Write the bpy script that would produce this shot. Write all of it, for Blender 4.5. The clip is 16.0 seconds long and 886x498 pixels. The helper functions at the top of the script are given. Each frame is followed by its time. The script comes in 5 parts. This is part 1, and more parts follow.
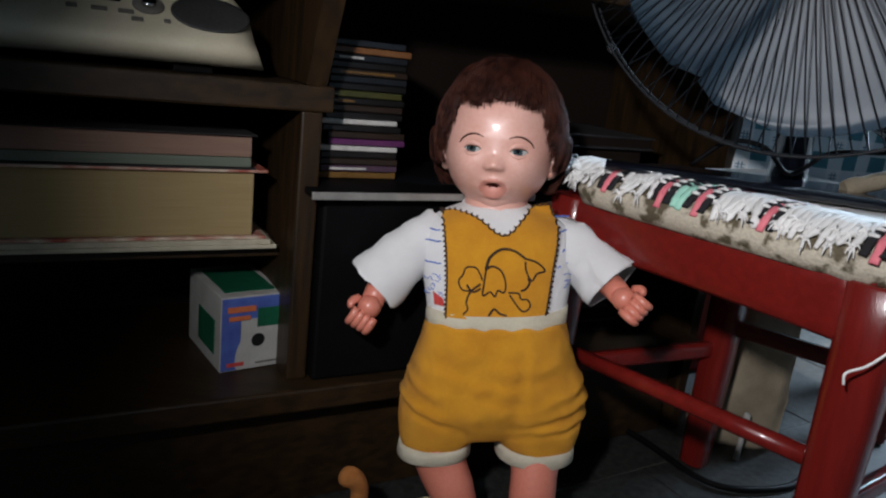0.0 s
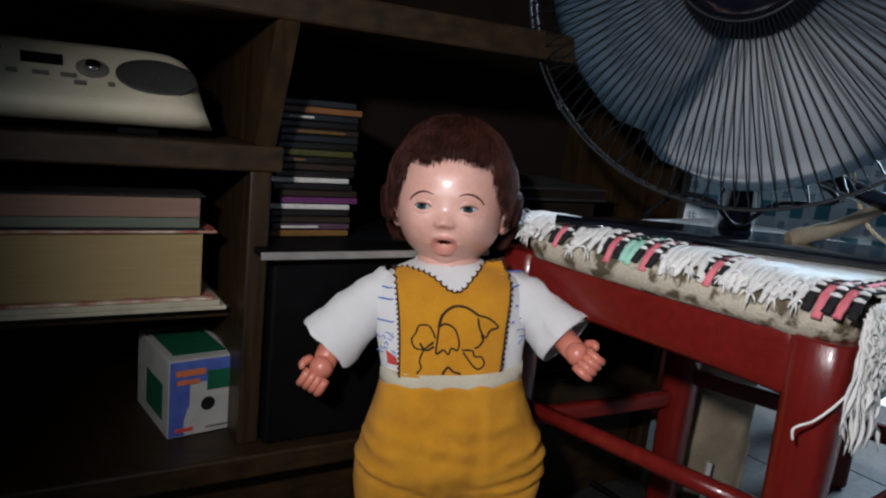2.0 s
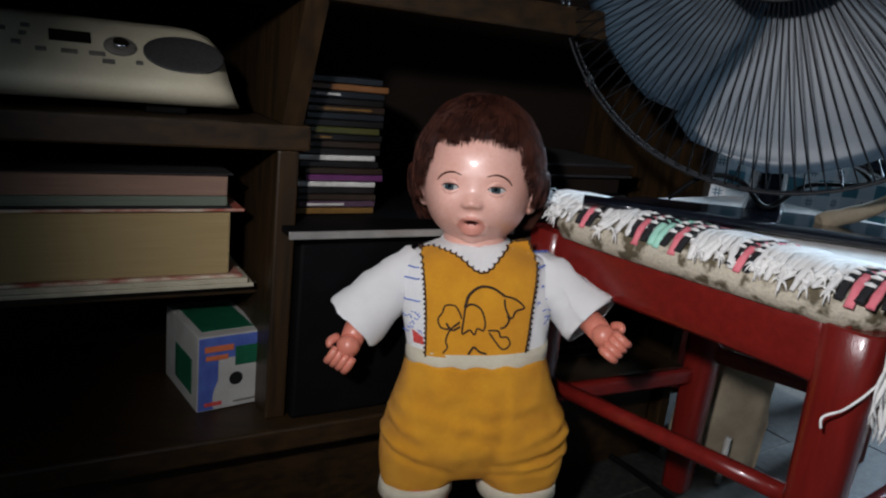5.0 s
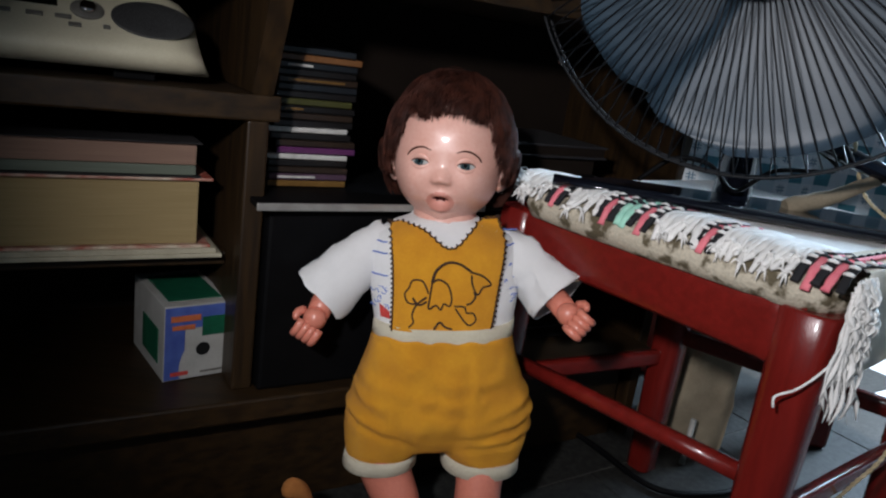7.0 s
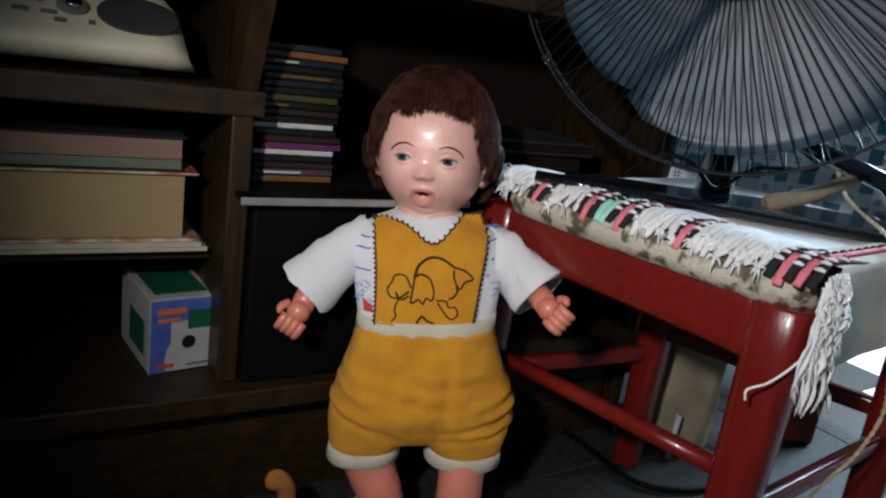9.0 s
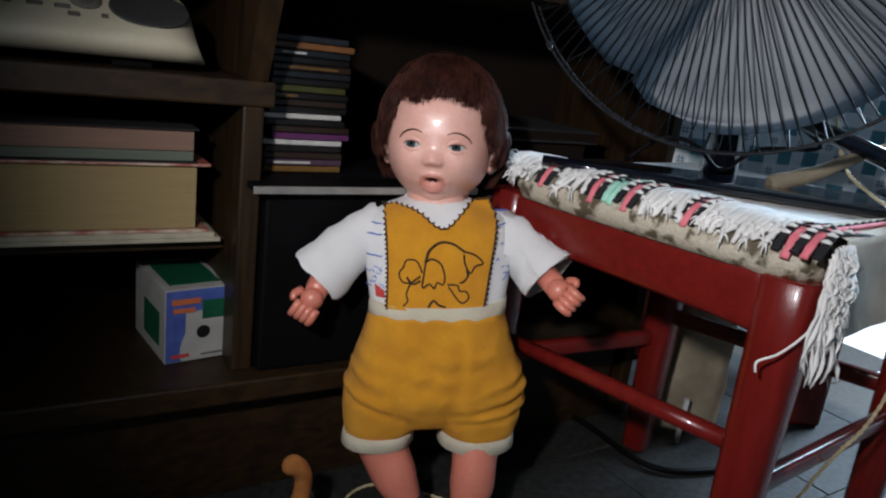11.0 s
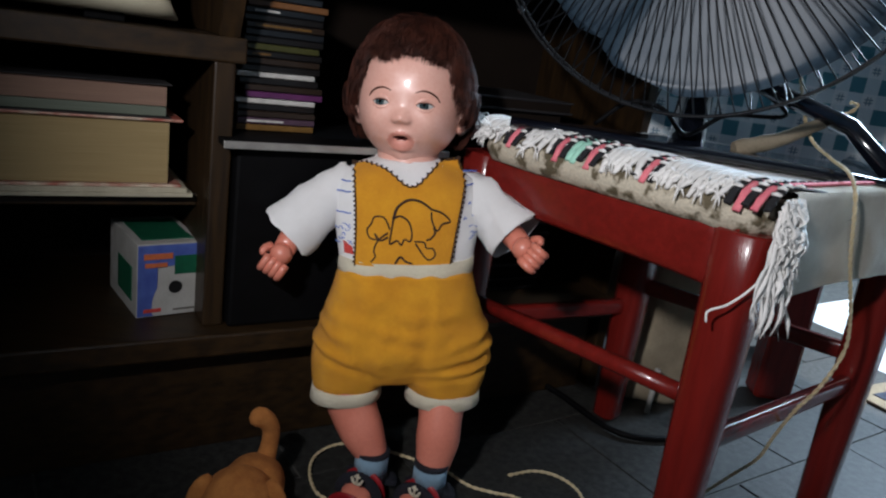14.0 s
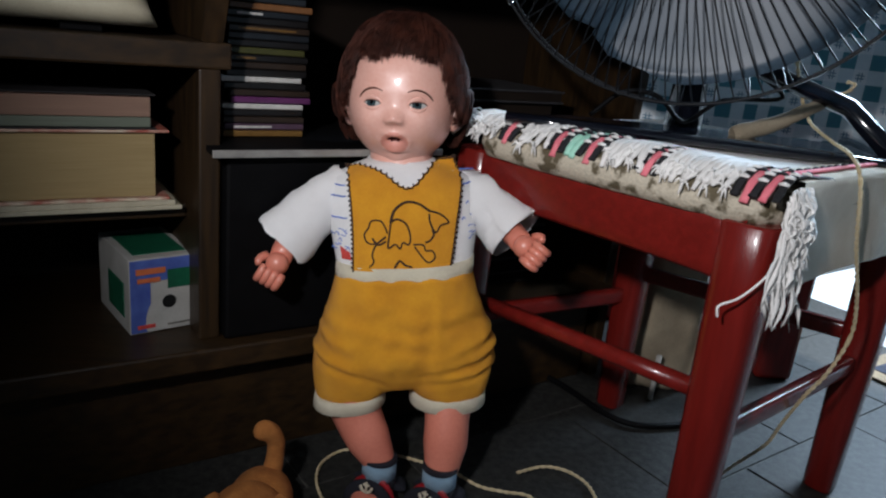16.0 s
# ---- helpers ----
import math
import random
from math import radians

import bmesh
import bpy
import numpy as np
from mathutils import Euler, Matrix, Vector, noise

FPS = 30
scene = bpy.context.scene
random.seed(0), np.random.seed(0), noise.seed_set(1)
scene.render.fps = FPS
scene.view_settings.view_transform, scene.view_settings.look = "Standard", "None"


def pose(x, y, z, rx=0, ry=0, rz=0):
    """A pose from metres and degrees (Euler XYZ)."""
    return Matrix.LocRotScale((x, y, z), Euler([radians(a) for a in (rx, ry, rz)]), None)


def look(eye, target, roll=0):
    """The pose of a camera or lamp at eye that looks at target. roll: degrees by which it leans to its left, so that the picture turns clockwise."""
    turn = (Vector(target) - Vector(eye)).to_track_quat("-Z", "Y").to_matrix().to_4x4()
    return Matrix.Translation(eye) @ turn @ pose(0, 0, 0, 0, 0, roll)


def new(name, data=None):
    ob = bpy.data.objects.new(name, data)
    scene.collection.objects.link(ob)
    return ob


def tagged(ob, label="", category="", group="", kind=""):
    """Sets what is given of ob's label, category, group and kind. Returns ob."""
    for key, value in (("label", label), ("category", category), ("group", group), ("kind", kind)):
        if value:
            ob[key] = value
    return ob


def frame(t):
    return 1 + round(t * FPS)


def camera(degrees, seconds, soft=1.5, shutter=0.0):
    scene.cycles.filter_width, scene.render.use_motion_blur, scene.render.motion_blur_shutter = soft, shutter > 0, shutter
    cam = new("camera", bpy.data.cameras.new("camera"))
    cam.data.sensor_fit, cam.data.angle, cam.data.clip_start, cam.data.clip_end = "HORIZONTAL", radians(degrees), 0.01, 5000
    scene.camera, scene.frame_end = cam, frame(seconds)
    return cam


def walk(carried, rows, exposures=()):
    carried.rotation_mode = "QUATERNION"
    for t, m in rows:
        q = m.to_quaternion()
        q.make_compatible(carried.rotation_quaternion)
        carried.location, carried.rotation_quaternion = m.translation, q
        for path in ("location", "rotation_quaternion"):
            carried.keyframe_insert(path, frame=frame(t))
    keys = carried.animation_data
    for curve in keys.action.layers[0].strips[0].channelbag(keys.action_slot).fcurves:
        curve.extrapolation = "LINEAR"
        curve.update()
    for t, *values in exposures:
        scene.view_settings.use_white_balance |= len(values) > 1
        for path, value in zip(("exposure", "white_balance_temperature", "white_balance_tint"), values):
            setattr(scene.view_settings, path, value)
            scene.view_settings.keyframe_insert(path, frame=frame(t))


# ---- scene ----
K = 0.9  # metres per unit of the plan below
cam = camera(63.2, 16.0, soft=2.2)
PATH = [
    (0, (-0.039, -0.008, 0.641), (0.061, 1.923, 0.127), 6.6),
    (0.5, (-0.028, -0.005, 0.645), (0.085, 1.934, 0.17), 6.2),
    (1, (-0.031, 0.006, 0.65), (0.106, 1.948, 0.193), 6.1),
    (1.5, (-0.018, 0.003, 0.653), (0.132, 1.951, 0.227), 5.8),
    (2, (-0.018, 0.0, 0.66), (0.153, 1.954, 0.27), 6.0),
    (2.5, (-0.02, 0.002, 0.685), (0.113, 1.95, 0.251), 5.3),
    (3, (-0.027, 0.004, 0.678), (0.124, 1.946, 0.227), 6.7),
    (3.2, (-0.032, 0.003, 0.674), (0.121, 1.944, 0.218), 7.0),
    (5.3, (-0.037, 0.007, 0.684), (0.107, 1.939, 0.186), 6.3),
    (5.5, (-0.031, 0.002, 0.69), (0.142, 1.938, 0.216), 7.3),
    (6, (-0.028, -0.011, 0.677), (0.139, 1.922, 0.194), 8.5),
    (6.5, (-0.022, 0.0, 0.673), (0.177, 1.923, 0.159), 8.2),
    (7, (-0.014, 0.001, 0.675), (0.173, 1.918, 0.137), 8.1),
    (7.5, (-0.011, -0.007, 0.678), (0.187, 1.912, 0.15), 8.6),
    (8, (-0.005, -0.009, 0.676), (0.163, 1.909, 0.135), 8.4),
    (8.5, (-0.014, -0.011, 0.677), (0.153, 1.901, 0.113), 8.9),
    (9, (0.007, -0.011, 0.676), (0.195, 1.905, 0.135), 8.4),
    (9.2, (0.002, -0.009, 0.687), (0.224, 1.907, 0.16), 8.2),
    (11.3, (-0.004, -0.036, 0.653), (0.179, 1.881, 0.112), 7.2),
    (11.5, (0.005, -0.042, 0.649), (0.178, 1.877, 0.11), 7.6),
    (12, (0.026, -0.056, 0.634), (0.221, 1.851, 0.063), 7.4),
    (12.5, (0.046, -0.062, 0.618), (0.283, 1.842, 0.051), 9.3),
    (13, (0.04, -0.065, 0.608), (0.255, 1.836, 0.023), 9.8),
    (13.5, (0.047, -0.061, 0.615), (0.267, 1.843, 0.043), 9.4),
    (14, (0.037, -0.058, 0.624), (0.234, 1.853, 0.068), 8.2),
    (14.5, (0.038, -0.06, 0.624), (0.245, 1.851, 0.071), 9.1),
    (15, (0.036, -0.06, 0.63), (0.256, 1.853, 0.09), 8.9),
    (15.5, (0.026, -0.049, 0.638), (0.246, 1.861, 0.086), 6.9),
    (16, (0.019, -0.032, 0.638), (0.26, 1.863, 0.044), 5.9),
]
walk(cam, [(t, look(eye, target, roll)) for t, eye, target, roll in PATH])

# ---- light ----
world = bpy.data.worlds.new("room_air")
world.use_nodes = True
scene.world = world
world.node_tree.nodes["Background"].inputs[0].default_value = (0.55, 0.7, 1.0, 1)
world.node_tree.nodes["Background"].inputs[1].default_value = 0.5


def area_lamp(name, eye, target, power, sx, sy, colour):
    data = bpy.data.lights.new(name, "AREA")
    data.shape, data.size, data.size_y, data.energy, data.color = "RECTANGLE", sx * K, sy * K, power, colour
    ob = new(name, data)
    ob.matrix_world = look([K * v for v in eye], [K * v for v in target])
    return ob


torch = bpy.data.lights.new("torch", "SPOT")
torch.energy, torch.spot_size, torch.spot_blend, torch.shadow_soft_size, torch.color = 43.0, radians(70), 1.0, 0.03, (0.975, 0.96, 1.0)
new("torch", torch).matrix_world = look([K * v for v in (-0.29, -0.15, 1.00)], [K * v for v in (0.22, 0.95, 0.56)])
area_lamp("doorway_daylight", (2.645, 2.217, 1.72), (0.70, 1.0, 0.55), 135.0, 0.86, 0.9, (0.60, 0.79, 1.0))
sun = bpy.data.lights.new("sun", "SUN")
sun.energy, sun.angle, sun.color = 3.0, radians(0.5), (1.0, 0.96, 0.9)
new("sun", sun).matrix_world = look((6.0, 4.0, 5.6), (2.0, 2.0, 0.0))



# ---- materials ----
def rgb(*c):
    return (*c, 1.0)


def mat(name, base, dark=None, scale=40.0, rough=0.6, metal=0.0, bump=0.1, fine=400.0, coat=0.0, spread=0.0, mix=0.6, gloss=0.5):
    """A surface with blotches at one scale, grain at a finer one, and an optional change from piece to piece."""
    m = bpy.data.materials.new(name)
    m.use_nodes = True
    nt = m.node_tree
    b = nt.nodes["Principled BSDF"]
    co = nt.nodes.new("ShaderNodeTexCoord")
    n1, n2 = nt.nodes.new("ShaderNodeTexNoise"), nt.nodes.new("ShaderNodeTexNoise")
    n1.inputs["Scale"].default_value, n1.inputs["Detail"].default_value = scale, 5
    n2.inputs["Scale"].default_value, n2.inputs["Detail"].default_value = fine, 3
    for n in (n1, n2):
        nt.links.new(co.outputs["Object"], n.inputs["Vector"])
    ramp = nt.nodes.new("ShaderNodeValToRGB")
    ramp.color_ramp.elements[0].position, ramp.color_ramp.elements[1].position = 0.35, 0.68
    dark = dark or tuple(v * 0.7 for v in base)
    ramp.color_ramp.elements[0].color, ramp.color_ramp.elements[1].color = rgb(*dark), rgb(*base)
    nt.links.new(n1.outputs["Fac"], ramp.inputs["Fac"])
    last = ramp.outputs["Color"]
    grain = nt.nodes.new("ShaderNodeMix")
    grain.data_type, grain.blend_type = "RGBA", "OVERLAY"
    grain.inputs["Factor"].default_value = 0.25 * mix
    nt.links.new(last, grain.inputs["A"])
    nt.links.new(n2.outputs["Fac"], grain.inputs["B"])
    last = grain.outputs["Result"]
    if spread:
        info, isl, add = nt.nodes.new("ShaderNodeObjectInfo"), nt.nodes.new("ShaderNodeNewGeometry"), nt.nodes.new("ShaderNodeMath")
        nt.links.new(info.outputs["Random"], add.inputs[0])
        nt.links.new(isl.outputs["Random Per Island"], add.inputs[1])
        rng, hsv = nt.nodes.new("ShaderNodeMapRange"), nt.nodes.new("ShaderNodeHueSaturation")
        rng.inputs["From Max"].default_value = 2.0
        rng.inputs["To Min"].default_value, rng.inputs["To Max"].default_value = 1 - spread, 1 + spread
        nt.links.new(add.outputs[0], rng.inputs["Value"])
        nt.links.new(rng.outputs["Result"], hsv.inputs["Value"])
        nt.links.new(last, hsv.inputs["Color"])
        last = hsv.outputs["Color"]
    nt.links.new(last, b.inputs["Base Color"])
    b.inputs["Roughness"].default_value, b.inputs["Metallic"].default_value = rough, metal
    b.inputs["Coat Weight"].default_value = coat
    b.inputs["Specular IOR Level"].default_value = gloss
    b.inputs["Coat Roughness"].default_value = 0.12
    if bump:
        bp = nt.nodes.new("ShaderNodeBump")
        bp.inputs["Strength"].default_value, bp.inputs["Distance"].default_value = bump, 0.002
        nt.links.new(n2.outputs["Fac"], bp.inputs["Height"])
        nt.links.new(bp.outputs["Normal"], b.inputs["Normal"])
    return m


def wood(name, base, dark, rough=0.5, stretch=(1.2, 14, 14), coat=0.0, gloss=0.4):
    """Wood with long grain along the object's x axis."""
    m = mat(name, base, dark, 6.0, rough, 0, 0.15, 60.0, coat, gloss=gloss)
    nt = m.node_tree
    co = next(n for n in nt.nodes if n.type == "TEX_COORD")
    mp = nt.nodes.new("ShaderNodeMapping")
    mp.inputs["Scale"].default_value = stretch
    nt.links.new(co.outputs["Object"], mp.inputs["Vector"])
    for n in nt.nodes:
        if n.type == "TEX_NOISE":
            nt.links.new(mp.outputs["Vector"], n.inputs["Vector"])
    return m


def weave(name, base, dark, pitch=420.0, rough=0.85, bump=0.5, blotch=25.0, sheen=0.12):
    """Cloth: a plain weave in fine relief over soft blotches."""
    m = mat(name, base, dark, blotch, rough, 0, 0, 300.0)
    nt = m.node_tree
    co = next(n for n in nt.nodes if n.type == "TEX_COORD")
    b = nt.nodes["Principled BSDF"]
    waves = []
    for axis in ("X", "Z"):
        w = nt.nodes.new("ShaderNodeTexWave")
        w.bands_direction = axis
        w.inputs["Scale"].default_value, w.inputs["Distortion"].default_value = pitch, 1.5
        nt.links.new(co.outputs["Object"], w.inputs["Vector"])
        waves.append(w)
    add = nt.nodes.new("ShaderNodeMath")
    nt.links.new(waves[0].outputs["Fac"], add.inputs[0])
    nt.links.new(waves[1].outputs["Fac"], add.inputs[1])
    bp = nt.nodes.new("ShaderNodeBump")
    bp.inputs["Strength"].default_value, bp.inputs["Distance"].default_value = bump, 0.001
    nt.links.new(add.outputs[0], bp.inputs["Height"])
    nt.links.new(bp.outputs["Normal"], b.inputs["Normal"])
    b.inputs["Sheen Weight"].default_value = sheen
    return m


WALNUT = wood("dark_walnut", (0.034, 0.0175, 0.0055), (0.014, 0.0075, 0.0028), 0.45)
WALNUT_UP = wood("dark_walnut_upright", (0.034, 0.0175, 0.0055), (0.014, 0.0075, 0.0028), 0.45, (14, 14, 1.2))
CHERRY = wood("red_lacquered_wood", (0.178, 0.0125, 0.0095), (0.135, 0.010, 0.0075), 0.26, (2, 16, 16), 0.4)
CHERRY_UP = wood("red_lacquered_wood_upright", (0.178, 0.0125, 0.0095), (0.135, 0.010, 0.0075), 0.26, (16, 16, 2), 0.4)
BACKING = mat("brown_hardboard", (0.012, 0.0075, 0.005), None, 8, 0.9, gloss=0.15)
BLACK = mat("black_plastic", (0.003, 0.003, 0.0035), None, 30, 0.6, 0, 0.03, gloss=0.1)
GLOSS = mat("glossy_black_enamel", (0.006, 0.007, 0.012), None, 20, 0.12, 0, 0.0, coat=0.5)
WIRE = mat("black_enamelled_wire", (0.007, 0.008, 0.010), None, 60, 0.42, 0.0, 0, gloss=0.2)
STEEL = mat("brushed_grey_metal", (0.42, 0.41, 0.38), (0.3, 0.29, 0.27), 30, 0.4, 0.5, 0.05)
IVORY = mat("ivory_plastic", (0.62, 0.57, 0.42), (0.52, 0.47, 0.34), 14, 0.45, 0, 0.03)
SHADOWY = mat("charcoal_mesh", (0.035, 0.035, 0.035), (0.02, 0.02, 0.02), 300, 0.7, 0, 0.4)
SCREEN = mat("dark_display", (0.008, 0.01, 0.008), None, 30, 0.15, 0, 0)
GREYKEY = mat("grey_rubber", (0.16, 0.15, 0.13), None, 60, 0.6)
CHROME = mat("chrome", (0.7, 0.7, 0.7), None, 60, 0.15, 1.0, 0)
PAGES = wood("cream_page_edges", (0.38, 0.28, 0.135), (0.29, 0.21, 0.092), 0.85, (1.5, 1.5, 220))
PINKPAGES = wood("pink_page_edges", (0.29, 0.18, 0.128), (0.21, 0.125, 0.092), 0.85, (1.5, 1.5, 240))
BLUEPAGES = wood("blue_page_edges", (0.165, 0.185, 0.145), (0.115, 0.135, 0.10), 0.85, (1.5, 1.5, 240))
COVER = mat("floral_printed_cover", (0.62, 0.52, 0.40), (0.34, 0.05, 0.03), 34, 0.5, mix=1.0)
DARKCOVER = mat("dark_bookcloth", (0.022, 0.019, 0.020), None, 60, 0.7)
PAPER = mat("magazine_paper", (0.50, 0.46, 0.34), (0.40, 0.36, 0.26), 40, 0.6)
VINYL = mat("doll_vinyl", (0.78, 0.45, 0.37), (0.73, 0.39, 0.31), 14, 0.40, 0, 0.02, 200, 0.25)
VINYL_LIMB = mat("doll_limb_vinyl", (0.66, 0.225, 0.155), (0.60, 0.19, 0.13), 14, 0.38, 0, 0.02, 200, 0.1)
LIPS = mat("painted_lips", (0.70, 0.31, 0.25), (0.65, 0.27, 0.21), 40, 0.5, 0, 0, gloss=0.35)
MOUTHDARK = mat("dark_opening", (0.05, 0.009, 0.008), None, 40, 0.9, 0, 0, gloss=0.05)
EYEWHITE = mat("eye_white", (0.5, 0.5, 0.48), None, 40, 0.1, 0, 0)
IRIS = mat("grey_blue_glass", (0.055, 0.088, 0.095), (0.025, 0.042, 0.048), 300, 0.08, 0, 0)
PUPIL = mat("black_pupil", (0.005, 0.005, 0.006), None, 40, 0.05, 0, 0)
BROWN = mat("brown_paint", (0.10, 0.035, 0.02), None, 40, 0.5, 0, 0)
HAIR = mat("auburn_hair", (0.072, 0.019, 0.010), (0.026, 0.007, 0.004), 60, 0.65, 0, 0.4, 500, spread=0.35, gloss=0.25)
YELLOW = weave("mustard_cotton", (0.76, 0.34, 0.014), (0.66, 0.275, 0.010), 520, sheen=0.04)
CREAM = weave("cream_cotton", (0.72, 0.66, 0.50), (0.62, 0.56, 0.42), 520)
WHITE = weave("white_cotton", (0.90, 0.89, 0.88), (0.84, 0.83, 0.82), 520)
STITCH = mat("dark_brown_thread", (0.035, 0.014, 0.006), None, 80, 0.8)
BLUEPRINT = mat("blue_print", (0.07, 0.14, 0.50), (0.12, 0.22, 0.58), 160, 0.8)
REDPRINT = mat("red_print", (0.62, 0.06, 0.05), None, 160, 0.8)
SOCKBLUE = weave("light_blue_knit", (0.26, 0.40, 0.52), (0.2, 0.32, 0.43), 600)
NAVY = weave("navy_knit", (0.008, 0.009, 0.018), (0.005, 0.006, 0.012), 600, sheen=0.0)
REDSHOE = mat("red_leather", (0.32, 0.012, 0.018), (0.22, 0.008, 0.012), 40, 0.35)
PLUSH = mat("orange_plush", (0.44, 0.17, 0.04), (0.30, 0.105, 0.022), 45, 0.95, 0, 0.6, 260)
YARN = mat("white_rag_yarn", (0.92, 0.91, 0.88), (0.82, 0.81, 0.78), 60, 0.9, 0, 0.6, 500, spread=0.12)
PINKYARN = mat("coral_pink_yarn", (0.88, 0.25, 0.29), (0.78, 0.17, 0.22), 60, 0.85, 0, 0.5, 500, spread=0.1)
MINTYARN = mat("mint_yarn", (0.42, 0.78, 0.62), (0.34, 0.68, 0.54), 60, 0.85, 0, 0.5, 500, spread=0.08)
BLACKYARN = mat("black_yarn", (0.015, 0.015, 0.018), None, 60, 0.9, 0, 0.5, 500)
BROCADE = mat("beige_brocade", (0.50, 0.45, 0.35), (0.10, 0.08, 0.045), 42, 0.8, 0, 0.6, 260, mix=1.2)
for stop, at in zip(next(n for n in BROCADE.node_tree.nodes if n.type == "VALTORGB").color_ramp.elements, (0.42, 0.52)):
    stop.position = at
LINEN = weave("beige_linen", (0.76, 0.70, 0.58), (0.66, 0.60, 0.48), 150, 0.9, 1.0)
ROPE = mat("straw_coloured_cord", (0.66, 0.56, 0.36), (0.50, 0.40, 0.23), 120, 0.8, 0, 0.5)
BLADE = mat("grey_blue_blade_plastic", (0.040, 0.070, 0.098), (0.028, 0.050, 0.074), 6, 0.45, 0, 0.02)
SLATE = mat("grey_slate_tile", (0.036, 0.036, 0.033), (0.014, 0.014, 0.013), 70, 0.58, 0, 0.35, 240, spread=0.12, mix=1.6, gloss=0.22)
# floor tile with the doorway's sunlight put into its white base
SUNLIT_TILE = mat("sunlit_white_tile", (0.72, 0.73, 0.74), (0.62, 0.63, 0.64), 14, 0.3, 0, 0.1, 120, spread=0.06)
GROUT = mat("pale_grout", (0.085, 0.08, 0.07), (0.045, 0.042, 0.038), 60, 0.9)
PLASTER = mat("dull_plaster", (0.15, 0.155, 0.155), (0.11, 0.115, 0.115), 3, 0.9, 0, 0.2, 80)
SACKING = mat("beige_sacking", (0.33, 0.275, 0.19), (0.21, 0.17, 0.115), 14, 0.95, 0, 0.6, 300)
MATBLUE = mat("dark_blue_carpet", (0.03, 0.04, 0.07), None, 60, 0.95, 0, 0.8, 500)
MATTAN = mat("tan_carpet_border", (0.32, 0.25, 0.16), None, 60, 0.95, 0, 0.8, 500)
CARD = mat("white_card", (0.44, 0.43, 0.40), (0.37, 0.36, 0.33), 30, 0.45, 0, 0.05)
CARDBLUE = mat("blue_printed_card", (0.05, 0.08, 0.30), (0.08, 0.13, 0.40), 40, 0.4, 0, 0)
CARDGREEN = mat("green_printed_card", (0.01, 0.11, 0.055), None, 60, 0.4, 0, 0)
CARDORANGE = mat("orange_printed_card", (0.62, 0.16, 0.06), None, 60, 0.4, 0, 0)
CARDBLACK = mat("black_printed_card", (0.006, 0.006, 0.006), None, 60, 0.5, 0, 0)


# ---- shaping ----
def box(bm, x0, x1, y0, y1, z0, z1, bevel=0.002, segs=2):
    """Adds a box with rounded edges; returns its vertices."""
    tmp = bmesh.new()
    bmesh.ops.create_cube(tmp, size=1.0)
    tmp.transform(Matrix.Translation(((x0 + x1) / 2, (y0 + y1) / 2, (z0 + z1) / 2)) @ Matrix.Diagonal((x1 - x0, y1 - y0, z1 - z0, 1)))
    if bevel:
        bmesh.ops.bevel(tmp, geom=tmp.edges[:], offset=bevel, segments=segs, affect="EDGES", profile=0.5)
    merge(bm, tmp)


def merge(bm, other, index=None, m=None):
    """Copies the faces of other into bm, with a material index, and frees it."""
    if m is not None:
        other.transform(m)
    made = {v: bm.verts.new(v.co) for v in other.verts}
    for f in other.faces:
        g = bm.faces.new([made[v] for v in f.verts])
        g.smooth = f.smooth
        g.material_index = f.material_index if index is None else index
    other.free()


def loft(rings, closed=True, caps=True, smooth=True):
    """A skin over rings of equal length."""
    bm = bmesh.new()
    vs = [[bm.verts.new(p) for p in ring] for ring in rings]
    n = len(rings[0])
    for a, b in zip(vs, vs[1:]):
        for i in range(n if closed else n - 1):
            f = bm.faces.new((a[i], a[(i + 1) % n], b[(i + 1) % n], b[i]))
            f.smooth = smooth
    if caps and closed:
        for ring, turn in ((vs[0], -1), (vs[-1], 1)):
            f = bm.faces.new(ring[::turn])
            f.smooth = False
    bmesh.ops.recalc_face_normals(bm, faces=bm.faces[:])
    return bm


def curve_points(pts, n):
    """n points along a smooth line through pts."""
    p = [Vector(q) for q in pts]
    p = [2 * p[0] - p[1], *p, 2 * p[-1] - p[-2]]
    out = []
    for i in range(n):
        u = i / (n - 1) * (len(p) - 3)
        k = min(int(u), len(p) - 4)
        u -= k
        a, b, c, d = p[k : k + 4]
        out.append(0.5 * (2 * b + (c - a) * u + (2 * a - 5 * b + 4 * c - d) * u * u + (3 * b - 3 * c + d - a) * u * u * u))
    return out


def tube(pts, radius, seg=8, flat=1.0, up=(0, 0, 1), caps=True):
    """A round or flattened bar along pts; radius is one number or one for each point."""
    pts = [Vector(p) for p in pts]
    rs = radius if isinstance(radius, (list, tuple)) else [radius] * len(pts)
    rings, side = [], None
    for i, p in enumerate(pts):
        t = (pts[min(i + 1, len(pts) - 1)] - pts[max(i - 1, 0)]).normalized()
        if side is None:
            side = t.cross(Vector(up))
            if side.length < 1e-3:
                side = t.cross(Vector((1, 0, 0)))
        side = (side - t * side.dot(t)).normalized()
        other = t.cross(side)
        rings.append([p + rs[i] * (math.cos(a) * side + flat * math.sin(a) * other) for a in (2 * math.pi * k / seg for k in range(seg))])
    return loft(rings, True, caps)


def lathe(profile, seg=32):
    """A turned form about z from (radius, height) pairs."""
    return loft([[(r * math.cos(a), r * math.sin(a), z) for a in (2 * math.pi * k / seg for k in range(seg))] for r, z in profile])


